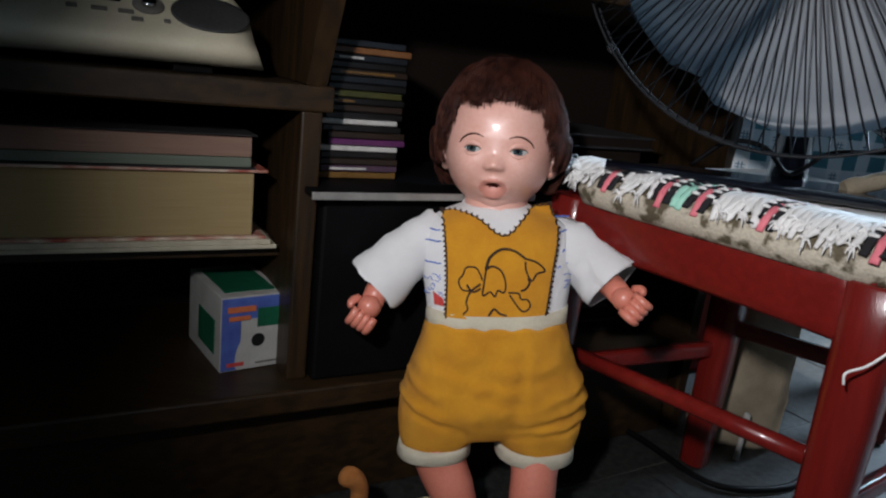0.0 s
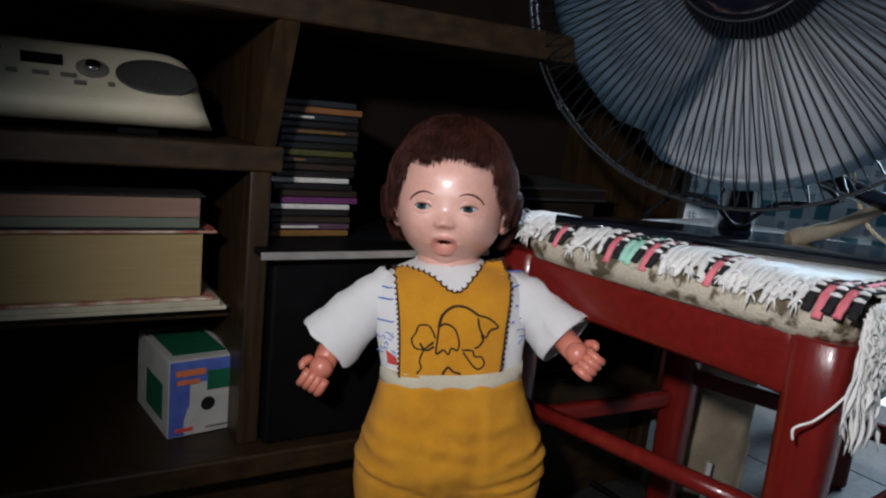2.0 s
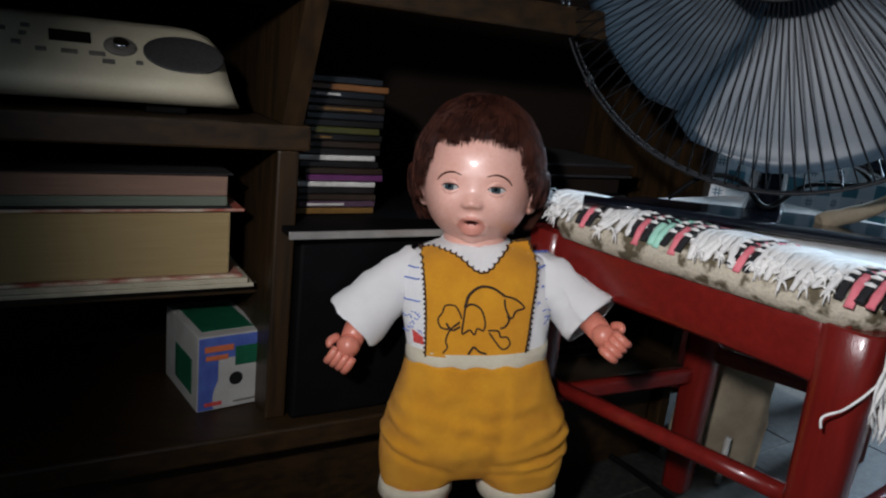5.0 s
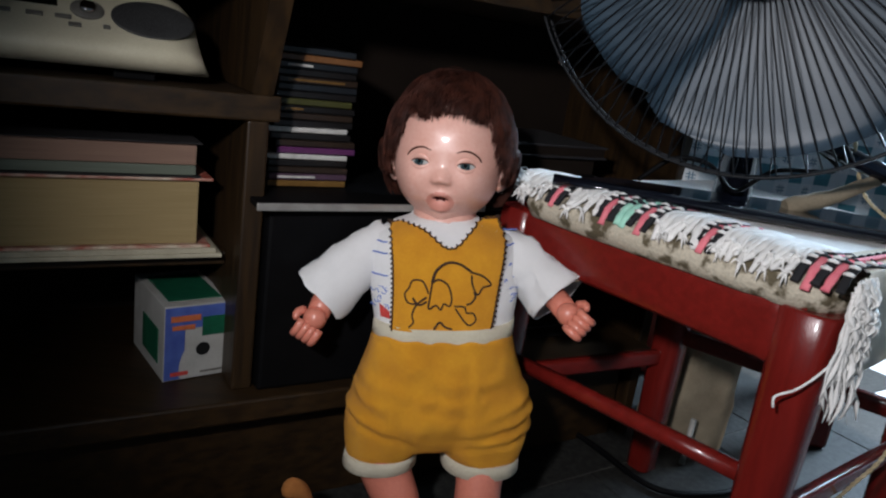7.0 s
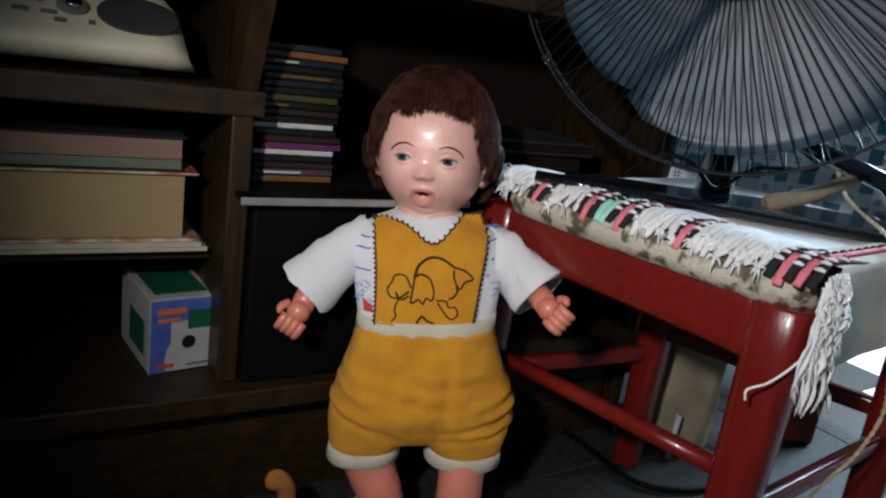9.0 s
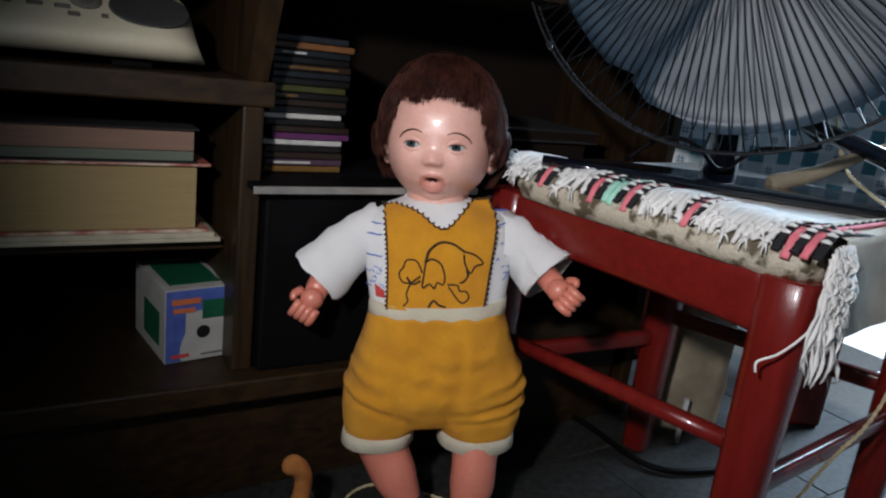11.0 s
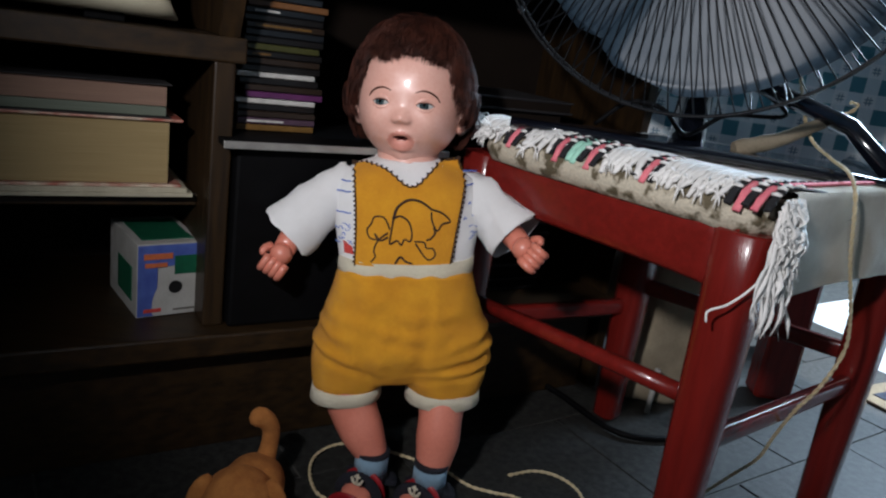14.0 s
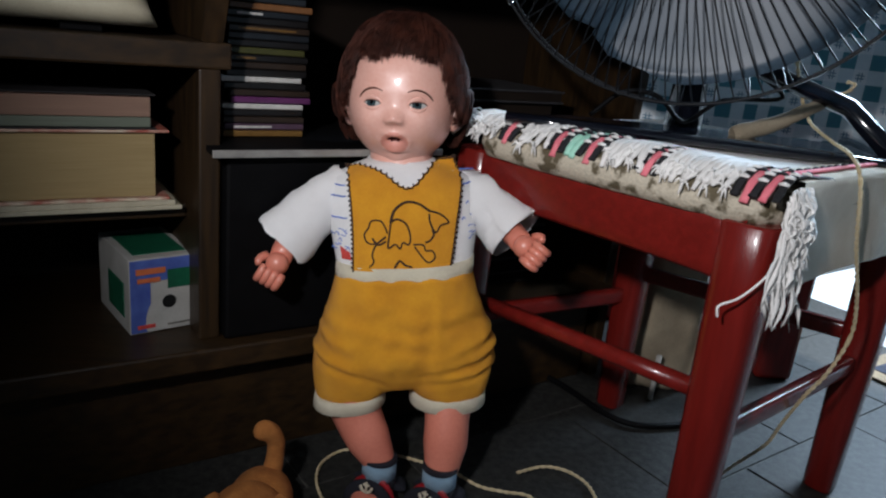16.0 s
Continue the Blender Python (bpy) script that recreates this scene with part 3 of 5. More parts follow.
        put(tube(curve_points([th, th + ax * 0.012 + side * 0.007 * -flip, th + ax * 0.022 + side * 0.004 * -flip], 6), [0.0066, 0.0067, 0.0065, 0.006, 0.005, 0.003], 10), VINYL_LIMB)
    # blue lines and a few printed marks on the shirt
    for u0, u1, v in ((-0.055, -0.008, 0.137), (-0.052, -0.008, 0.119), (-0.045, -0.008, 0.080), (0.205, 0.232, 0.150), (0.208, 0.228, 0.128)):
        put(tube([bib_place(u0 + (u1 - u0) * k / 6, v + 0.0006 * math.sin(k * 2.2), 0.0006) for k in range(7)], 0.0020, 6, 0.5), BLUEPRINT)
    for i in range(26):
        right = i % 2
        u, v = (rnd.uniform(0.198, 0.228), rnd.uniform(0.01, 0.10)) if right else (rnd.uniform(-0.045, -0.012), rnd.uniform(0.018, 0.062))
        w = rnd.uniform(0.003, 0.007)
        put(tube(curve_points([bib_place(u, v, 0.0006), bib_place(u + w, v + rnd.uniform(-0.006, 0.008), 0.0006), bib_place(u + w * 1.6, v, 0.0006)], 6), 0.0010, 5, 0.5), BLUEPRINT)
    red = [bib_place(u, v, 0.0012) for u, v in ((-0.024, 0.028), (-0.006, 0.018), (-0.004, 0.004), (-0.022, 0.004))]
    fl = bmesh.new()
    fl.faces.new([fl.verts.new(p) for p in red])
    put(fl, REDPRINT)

    # bib: a sheet over the chest with a scooped neck
    nu, nv = 26, 26

    def bib_top(u):
        k = (u - 0.098) / 0.10
        return 0.172 - 0.040 * math.exp(-((u - 0.105) / 0.038) ** 2) + 0.004 * k

    def bib_left(v):
        return -0.004 + 0.004 * math.sin(v * 18)

    def bib_right(v):
        return 0.176 + 0.030 * min(v / 0.13, 1) - 0.010 * max(0, v - 0.14) / 0.03

    rows = []
    for j in range(nv):
        row = []
        for i in range(nu):
            k = j / (nv - 1)
            u = bib_left(k * 0.17) + (bib_right(k * 0.17) - bib_left(k * 0.17)) * i / (nu - 1)
            v = -0.012 + (bib_top(u) + 0.012) * k
            row.append(bib_place(u, v, 0.0058 + 0.004 * max(0.0, k - 0.75) * (u > 0.15) + 0.0020 * noise.noise(Vector((u * 30, v * 30, 1.5)))))
        rows.append(row)
    put(loft(rows, False, False), YELLOW)
    edge = [rows[j][0] for j in range(nv)] + rows[-1] + [rows[j][-1] for j in range(nv - 1, -1, -1)]
    zig = []
    for i, p in enumerate(curve_points(edge, 260)):
        zig.append(p + Vector((0.0016 * (1 if i % 4 < 2 else -1), -0.001, 0.0016 * (1 if i % 4 in (1, 2) else -1))))
    put(tube(zig, 0.0015, 5), STITCH)
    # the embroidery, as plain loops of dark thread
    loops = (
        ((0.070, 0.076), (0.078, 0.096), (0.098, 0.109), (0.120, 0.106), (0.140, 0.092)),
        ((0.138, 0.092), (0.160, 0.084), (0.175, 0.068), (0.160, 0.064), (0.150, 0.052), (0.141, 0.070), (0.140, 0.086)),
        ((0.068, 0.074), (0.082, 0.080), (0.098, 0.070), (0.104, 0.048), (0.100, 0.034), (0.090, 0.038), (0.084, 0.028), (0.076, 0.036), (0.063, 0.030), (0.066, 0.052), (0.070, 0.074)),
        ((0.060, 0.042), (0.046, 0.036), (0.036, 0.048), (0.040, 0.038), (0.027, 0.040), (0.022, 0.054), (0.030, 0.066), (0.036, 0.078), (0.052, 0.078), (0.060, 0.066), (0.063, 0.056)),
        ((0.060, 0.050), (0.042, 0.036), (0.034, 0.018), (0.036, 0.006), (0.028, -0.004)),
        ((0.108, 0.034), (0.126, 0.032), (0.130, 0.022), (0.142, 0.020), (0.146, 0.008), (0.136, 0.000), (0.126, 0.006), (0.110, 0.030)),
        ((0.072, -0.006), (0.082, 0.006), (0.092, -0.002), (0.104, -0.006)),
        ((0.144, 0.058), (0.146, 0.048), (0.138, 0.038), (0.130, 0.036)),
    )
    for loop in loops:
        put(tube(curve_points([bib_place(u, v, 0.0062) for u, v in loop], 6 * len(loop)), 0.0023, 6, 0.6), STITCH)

    # shorts with a cream waistband and turn-ups
    def shorts_ring(z):
        rows = ((0.20, 0.108, 0.985, 0.140, 0.078), (0.225, 0.107, 0.985, 0.140, 0.080), (0.26, 0.104, 0.990, 0.131, 0.078), (0.30, 0.100, 0.998, 0.116, 0.073), (0.348, 0.098, 1.006, 0.103, 0.069))
        for p, q in zip(rows, rows[1:]):
            if z <= q[0]:
                break
        k = (z - p[0]) / (q[0] - p[0])
        return [a + (b - a) * k for a, b in zip(p[1:], q[1:])]

    rings = []
    for i in range(30):
        z = 0.176 + 0.174 * i / 29
        cx, cy, a, b = shorts_ring(max(z, 0.20))
        if z < 0.215:  # it rounds in towards the crotch
            a, b = a * (0.55 + 0.45 * math.sqrt((z - 0.176) / 0.039)), b * (0.6 + 0.4 * math.sqrt((z - 0.176) / 0.039))
        rings.append([Vector(p) + Vector((0, min(1.0, (0.352 - z) / 0.03) * 0.007 * noise.noise(Vector((p[0] * 16 + p[2] * 10, p[1] * 10, p[2] * 30 - p[0] * 8))) + min(1.0, (0.350 - z) / 0.03) * 0.003 * noise.noise(Vector((p[0] * 60 + p[2] * 30, 0, p[2] * 60 - p[0] * 30))) + min(1.0, (0.350 - z) / 0.03) * 0.004 * noise.noise(Vector((p[0] * 70, 2.0, p[2] * 7))), 0.0)) for p in oval(cx, cy, z, a, b, 110, 0.10, 2.5)])
    cloth = bmesh.new()
    merge(cloth, loft(rings))
    # each leg of the shorts, from the hip into its hem
    for cx0, cx1, z1, r0, r1, tilt in ((0.047, 0.027, 0.160, 0.079, 0.052, 0.03), (0.166, 0.178, 0.171, 0.080, 0.056, -0.02)):
        rs = []
        for i in range(8):
            k = i / 7
            z = 0.235 + (z1 - 0.235) * k
            e = r0 + (r1 - r0) * k ** 1.5 - (0.030, 0.010, 0.002, 0, 0, 0, 0, 0)[i]
            rs.append([Vector(p) + Vector((0, 0.004 * noise.noise(Vector((p[0] * 22, p[1] * 22, p[2] * 40))), 0)) for p in oval(cx0 + (cx1 - cx0) * k, 0.985 - 0.022 * k, z, e, (r0 - 0.006) + (r1 - r0 + 0.004) * k - (0.030, 0.010, 0.002, 0, 0, 0, 0, 0)[i], 36, 0.08 + tilt * k, 2.2)])
        merge(cloth, loft(rs))
        hem = []
        for z, g in ((z1 + 0.003, 0.0), (z1 + 0.003, 0.0014), (z1 - 0.006, 0.0022), (z1 - 0.017, 0.0034), (z1 - 0.018, 0.0015), (z1 - 0.016, -0.003)):
            hem.append(oval(cx1, 0.963, z, r1 + g, r1 - 0.002 + g, 36, 0.08 + tilt, 2.2))
        put(loft(hem), CREAM)
    # the legs run into the seat without a seam
    bmesh.ops.recalc_face_normals(cloth, faces=cloth.faces[:])
    rough = new("shorts_form", mesh_of(cloth, "shorts_form", YELLOW))
    one = rough.modifiers.new("one_skin", "REMESH")
    one.mode, one.voxel_size = "VOXEL", 0.004
    soft = rough.modifiers.new("soft", "SMOOTH")
    soft.factor, soft.iterations = 0.5, 10
    bpy.context.view_layer.update()
    shape = bpy.data.meshes.new_from_object(rough.evaluated_get(bpy.context.evaluated_depsgraph_get()))
    cloth = bmesh.new()
    cloth.from_mesh(shape)
    bpy.data.objects.remove(rough)
    cloth.normal_update()
    for v in cloth.verts:  # creases drawn in towards the hems, and small gathers under the waistband
        x, z = v.co.x, v.co.z
        push = 0.0
        if v.co.y < 1.0:
            for z0, rise, x0, x1, wide, deep in ((0.204, 0.16, 0.13, 0.26, 0.0045, 0.0050), (0.220, 0.26, 0.15, 0.26, 0.0050, 0.0045), (0.238, 0.34, 0.17, 0.26, 0.0060, 0.0035),
                                                 (0.204, -0.20, -0.06, 0.07, 0.0050, 0.0045), (0.226, -0.30, -0.06, 0.04, 0.0060, 0.0030), (0.262, -0.10, 0.00, 0.12, 0.0080, 0.0020), (0.290, 0.14, 0.09, 0.20, 0.0090, 0.0022)):
                mid = (x0 + x1) / 2 if x0 > -0.05 and x1 < 0.25 else (x1 if x0 > -0.05 else x0)
                reach = math.exp(-(((x - mid) / (0.75 * (x1 - x0))) ** 2))
                across = (z - z0 - rise * (x - (0.15 if rise > 0 else 0.06)) + 0.003 * noise.noise(Vector((x * 40, z * 20, 3)))) / wide
                push += deep * reach * (math.exp(-((across - 0.9) ** 2)) - math.exp(-((across + 0.9) ** 2)))
        push += 0.0014 * math.sin(x * 150 + 6 * noise.noise(Vector((x * 20, z * 20, 0)))) * math.exp(-max(0.0, 0.345 - z) / 0.022)
        v.co += v.normal * push
    for f in cloth.faces:
        f.smooth = True
    put(cloth, YELLOW)
    band = []
    for z, g in ((0.341, -0.002), (0.341, 0.0015), (0.352, 0.0022), (0.367, 0.001), (0.367, -0.004)):
        band.append([Vector(p) + Vector((0, 0.0018 * noise.noise(Vector((p[0] * 40, z * 90, 0))), (-0.011 if z < 0.36 else 0.0) * math.exp(-(((p[0] - 0.108) / 0.055) ** 2)) * (p[1] < 1.0))) for p in oval(0.0975, 1.010, z, 0.103 + g, 0.068 + g, 56, 0.10, 2.4)])
    put(loft(band), CREAM)

    # legs, socks and sandals
    for line, rs, ank, foot in (
        ([(0.025, 0.958, 0.165), (0.042, 0.945, 0.125), (0.060, 0.930, 0.095), (0.078, 0.920, 0.062), (0.079, 0.918, 0.03)], [0.043, 0.037, 0.034, 0.024, 0.020], (0.079, 0.918), (0.056, 0.868)),
        ([(0.178, 0.955, 0.170), (0.177, 0.930, 0.135), (0.176, 0.915, 0.100), (0.172, 0.902, 0.055), (0.170, 0.898, 0.03)], [0.041, 0.034, 0.034, 0.024, 0.020], (0.170, 0.898), (0.143, 0.855)),
    ):
        pts = curve_points(line, 20)
        put(tube(pts, [rs[min(int(k / 19 * 4), 3)] + (rs[min(int(k / 19 * 4), 3) + 1] - rs[min(int(k / 19 * 4), 3)]) * (k / 19 * 4 - min(int(k / 19 * 4), 3)) for k in range(20)], 24), VINYL_LIMB)
        ax, ay = ank
        for z0, z1, r, m in ((0.040, 0.070, 0.0262, SOCKBLUE), (0.068, 0.075, 0.0272, NAVY), (0.022, 0.042, 0.027, NAVY)):
            put(loft([oval(ax, ay, z, r - g, r - g, 24, 0, 2) for z, g in ((z0, 0.003), (z0 + 0.001, 0), (z1 - 0.001, 0), (z1, 0.003))]), m)
        fx, fy = foot
        d = Vector((fx - ax, fy - ay, 0)).normalized()
        n = Vector((-d.y, d.x, 0))
        o = Vector((ax, ay, 0)) - d * 0.025

        def sole(l, w, z):
            ring = []
            for k in range(28):
                c, s = math.cos(2 * math.pi * k / 28), math.sin(2 * math.pi * k / 28)
                ring.append(o + d * (0.052 + c * l) + n * (s * w * (1 + 0.18 * c)) + Vector((0, 0, z)))
            return ring

        put(loft([sole(0.056, 0.030, 0.0), sole(0.058, 0.032, 0.003), sole(0.058, 0.032, 0.009), sole(0.055, 0.029, 0.011)]), REDSHOE)
        put(loft([sole(0.051, 0.025, 0.011), sole(0.051, 0.025, 0.014)]), CREAM)
        put(ball(*(o + d * 0.068 + Vector((0, 0, 0.019))), 0.024, 0.030, 0.015), VINYL_LIMB)
        # straps: toe band, dark instep, heel cup
        for along, wide, high, r, m in ((0.094, 0.029, 0.021, 0.0065, REDSHOE), (0.060, 0.031, 0.034, 0.011, NAVY), (0.045, 0.031, 0.036, 0.008, REDSHOE)):
            put(tube([o + d * along + n * wide * math.cos(a) + Vector((0, 0, 0.008 + high * math.sin(a))) for a in [math.pi * k / 12 for k in range(13)]], r, 10, 0.5, d), m)
        put(tube([o + d * (0.024 - 0.027 * math.sin(a)) + n * 0.031 * math.cos(a) + Vector((0, 0, 0.024)) for a in [math.pi * k / 12 for k in range(13)]], 0.013, 10, 0.3, (0, 0, 1)), NAVY)
        c = o + d * 0.072 + Vector((0, -0.004, 0.050))  # a small white charm on the instep
        put(tube(curve_points([c + n * 0.009 + Vector((0, 0, 0.001)), c + n * 0.006 + Vector((0, 0, -0.006)), c + Vector((0, 0, -0.008)), c - n * 0.006 + Vector((0, 0, -0.006)), c - n * 0.009 + Vector((0, 0, 0.001))], 12), 0.0022, 6), CREAM)
        put(tube([c + Vector((0, 0, -0.008)), c + Vector((0, 0, 0.008))], 0.0022, 6), CREAM)
        put(tube([c + n * 0.005 + Vector((0, 0, 0.004)), c - n * 0.005 + Vector((0, 0, 0.004))], 0.0018, 6), CREAM)
    eye = Vector((0.03, 0.0, 0.75))
    for v in bm.verts:  # it stands a little nearer than the chair's corner
        k = min(max((v.co.z - 0.10) / 0.25, 0), 1)
        v.co = eye + (v.co - eye) * (1 - 0.03 * k)
    solid("doll", bm, mats, (0.11, 0.90, 0), "auburn-haired vinyl doll in white shirt and mustard bib and shorts", "doll")


doll()


# ---- plush toy: one mesh ----
def plush_toy():
    bm = bmesh.new()

    def put(other, i=0):
        merge(bm, other, i)

    put(ball(-0.085, 0.862, 0.042, 0.056, 0.060, 0.042, 32, 20))
    put(ball(-0.098, 0.798, 0.052, 0.064, 0.056, 0.053, 36, 24))
    put(ball(-0.100, 0.752, 0.030, 0.032, 0.028, 0.024, 24, 16))
    for s in (-1, 1):
        put(tube(curve_points([(-0.098 + s * 0.046, 0.800, 0.090), (-0.098 + s * 0.060, 0.790, 0.068), (-0.098 + s * 0.064, 0.784, 0.040), (-0.098 + s * 0.060, 0.782, 0.016)], 10), [0.010, 0.016, 0.020, 0.022, 0.023, 0.023, 0.022, 0.020, 0.016, 0.006], 12, 0.5, (0, 1, 0)))
        put(ball(-0.100 + s * 0.026, 0.7455, 0.056, 0.009, 0.006, 0.007), 1)
        put(tube([(-0.09 + s * 0.045, 0.82, 0.018), (-0.09 + s * 0.058, 0.765, 0.016)], [0.018, 0.016], 14))
    put(ball(-0.100, 0.726, 0.036, 0.008, 0.006, 0.006), 1)
    put(tube(curve_points([(-0.076, 0.895, 0.05), (-0.068, 0.905, 0.085), (-0.068, 0.905, 0.118), (-0.084, 0.895, 0.140), (-0.104, 0.888, 0.136)], 16), [0.020, 0.019, 0.018, 0.017, 0.0165, 0.016, 0.016, 0.016, 0.016, 0.016, 0.016, 0.016, 0.016, 0.015, 0.012, 0.005], 14))
    rnd = random.Random(9)
    faces = [f for f in bm.faces if f.material_index == 0]
    tips = []
    for f in faces:
        for _ in range(11):
            w = [rnd.random() for _ in f.verts]
            p = sum((v.co * k for v, k in zip(f.verts, w)), Vector()) / sum(w)
            tips.append((p, f.normal.copy()))
    for p, n in tips:  # short pile
        q = p + (n + 0.7 * Vector((rnd.uniform(-1, 1), rnd.uniform(-1, 1), rnd.uniform(-1.3, 0.5)))).normalized() * rnd.uniform(0.004, 0.010)
        s = n.orthogonal().normalized() * 0.0006
        f = bm.faces.new([bm.verts.new(p - s), bm.verts.new(p + s), bm.verts.new(q)])
        f.smooth = True
    for v in bm.verts:
        v.co = Vector((-0.100 + (v.co.x + 0.098) * 0.80, 0.80 + (v.co.y - 0.80) * 0.9, v.co.z * 0.94))
        v.co.z = max(v.co.z, 0.0005)
    solid("plush_toy", bm, [PLUSH, PUPIL], (-0.09, 0.78, 0), "orange plush toy with upright tail lying on the floor", "soft toy")


plush_toy()


# ---- on the chair ----
def rag_rug():
    t = thing("rag_rug", (0.53, 0.98, 0.572), "white rag rug with coral, mint and black stripes", "rug")
    rnd = random.Random(12)
    # the flat weave over the seat
    rings = []
    for z in (0.5735, 0.5775):
        ring = []
        for k in range(96):
            c, s = math.cos(2 * math.pi * k / 96), math.sin(2 * math.pi * k / 96)
            u = 0.5 + math.copysign(abs(c) ** 0.12, c) * 0.53
            v = 0.5 + math.copysign(abs(s) ** 0.12, s) * 0.545
            ring.append(seat_point(u, v, z + 0.0012 * noise.noise(Vector((u * 25, v * 25, 0)))))
        rings.append(ring)
    part("weave", loft(rings), YARN, t)
    out = Vector((E1.y, -E1.x, 0)).normalized()
    if out.dot(Vector((-1, -1, 0))) < 0:
        out = -out

    # strips of rag that run over the long edge, by colour
    stripes = []  # from, to, sort, along the seat's side; 0 is the near leg
    w = 0.027
    for centre, sorts in ((-0.015, "kpkpk"), (0.318, "kpk"), (0.605, "kpkmmkpk"), (0.885, "kpk")):
        for i, c in enumerate(sorts):
            stripes.append((centre + (i - len(sorts) / 2) * w, centre + (i + 1 - len(sorts) / 2) * w, c))
    bms = {c: bmesh.new() for c in "wpmk"}
    along = E1.normalized()

    def over_edge(u, hang, lift, slip, push):
        """A line from the top of the seat over its rounded edge and down its side."""
        base, inner = seat_point(u, 0, 0), seat_point(u - 0.010, 0.20, 0)
        flat = Vector((base.x, base.y, 0))
        return [Vector((inner.x, inner.y, 0.580)), flat - out * 0.022 + Vector((0, 0, 0.585 + lift)), flat + out * 0.006 + Vector((0, 0, 0.583 + lift)),
                flat + out * 0.026 + along * slip * 0.4 + Vector((0, 0, 0.573 + lift * 0.6)), flat + out * (0.037 + push) + along * slip + Vector((0, 0, 0.562 - hang))]

    u = -0.07
    while u < 1.10:
        wide = rnd.uniform(0.0035, 0.0055)
        hit = next((b for a, b, c in stripes if a - 0.004 <= u < b + 0.002), None)
        if hit:
            u = hit + 0.006
            continue
        pts = curve_points(over_edge(u, rnd.uniform(-0.008, 0.007), rnd.uniform(0, 0.004), rnd.uniform(-0.012, 0.012), rnd.uniform(0, 0.006)), 12)
        merge(bms["w"], tube(pts, [wide * (1.0 + 0.22 * math.sin(k * 2.4 + u * 300)) * (0.5 if k == 11 else 1) for k in range(12)], 7, 0.62))
        if rnd.random() < 0.9:  # frayed ends and loops
            e = pts[-1 - rnd.randrange(5)]
            for _ in range(6):
                q = e + out * rnd.uniform(-0.002, 0.012) + along * rnd.uniform(-0.012, 0.012) + Vector((0, 0, rnd.uniform(-0.014, 0.006)))
                merge(bms["w"], tube(curve_points([e, e.lerp(q, 0.5) + Vector((0, 0, 0.005)), q], 5), [0.0018, 0.0017, 0.0015, 0.0012, 0.0004], 4))
        u += wide * 2 / E1.length * 0.82
    # flat coloured strips, each crossed near the top by a ladder of small checks
    for n, (a, b, c) in enumerate(stripes):
        uu, half = (a + b) / 2, w * E1.length / 2
        pts = curve_points(over_edge(uu, rnd.uniform(0.002, 0.010) - (0.004 if c == "k" else 0), 0.001, rnd.uniform(-0.003, 0.003), 0.001), 14)
        merge(bms[c], tube(pts, [half * (0.92 + 0.10 * math.sin(k * 1.9 + n)) for k in range(14)], 8, 0.42))
        for k in range(1, 9):
            if (k + n) % 2 == 0 and (c == "k" or k < 7):
                p, q = pts[k], pts[k + 1]
                up = (q - p).cross(along).normalized()
                up = up if up.z > 0 else -up
                m = p.lerp(q, 0.5) + up * (half * 0.42)
                merge(bms["w" if c == "k" else "k"], tube([m - along * half * 1.05, m + up * 0.0012, m + along * half * 1.05], [0.0022, 0.0034, 0.0022], 6, 0.6, up))
    # the far tuft at the seat's corner
    for i in range(260):
        o = seat_point(1.10 + rnd.uniform(-0.08, 0.07), rnd.uniform(-0.05, 0.04), 0.578) + out * rnd.uniform(0, 0.03)
        q = o + E1.normalized() * rnd.uniform(0.01, 0.045) + out * rnd.uniform(-0.005, 0.02) + Vector((0, 0, rnd.uniform(-0.028, 0.012)))
        merge(bms["w"], tube(curve_points([o, o.lerp(q, 0.5) + Vector((0, 0, rnd.uniform(0, 0.01))), q], 5), [0.0016, 0.0016, 0.0013, 0.001, 0.0003], 4))
    names = {"w": ("white_edging", YARN, "white frayed rag strips"), "p": ("coral_edging", PINKYARN, "coral pink strips"), "m": ("mint_edging", MINTYARN, "mint green strips"), "k": ("black_edging", BLACKYARN, "black strips")}
    for c, b in bms.items():
        tagged(part(names[c][0], b, names[c][1], t, names[c][2]), kind="stuff")
    # the linen end that hangs over the other side
    rows = []
    nrm = Vector((E2.y, -E2.x, 0)).normalized()
    for j in range(16):
        k = j / 15
        row = []
        for i in range(48):
            v = 0.03 + 1.07 * i / 47
            p = seat_point(-0.075, v, 0)
            fold = 0.004 * math.sin(v * 11 + k * 1.5) + 0.003 * noise.noise(Vector((v * 8, k * 3, 0)))
            drop = 0.584 - 0.128 * max(0, k - 0.12) / 0.88 - 0.004 * math.sin(v * 9) * k
            inn = max(0, 0.12 - k) / 0.12
            row.append(Vector((p.x, p.y, drop)) + nrm * (0.006 - 0.05 * inn + fold * min(1, k * 2)))
        rows.append(row)
    part("hanging_end", loft(rows, False, False), LINEN, t, "plain beige linen end hanging down")
    for row, rad, m, nm, lab in ((1, 0.0042, PINKYARN, "coral_border", "coral border strip"),):
        part(nm, tube([p + Vector((0, 0, 0.003)) for p in rows[row]], rad, 7, 0.6), m, t, lab)
    bw = bmesh.new()
    for i in range(1, 46):
        for o, z in ((0.006, 0.004), (-0.004, -0.006)):
            if (i + (o > 0)) % 2:
                p = rows[1][i] + nrm * -o + Vector((0, 0, z))
                merge(bw, tube([p - E2.normalized() * 0.0055, p + nrm * 0.001, p + E2.normalized() * 0.0055], [0.0025, 0.004, 0.0025], 6, 0.7))
    tagged(part("check_border", bw, BLACKYARN, t, "black woven checks along the border"), kind="stuff")
    # long fringe at the near corner and one stray thread
    fr = bmesh.new()
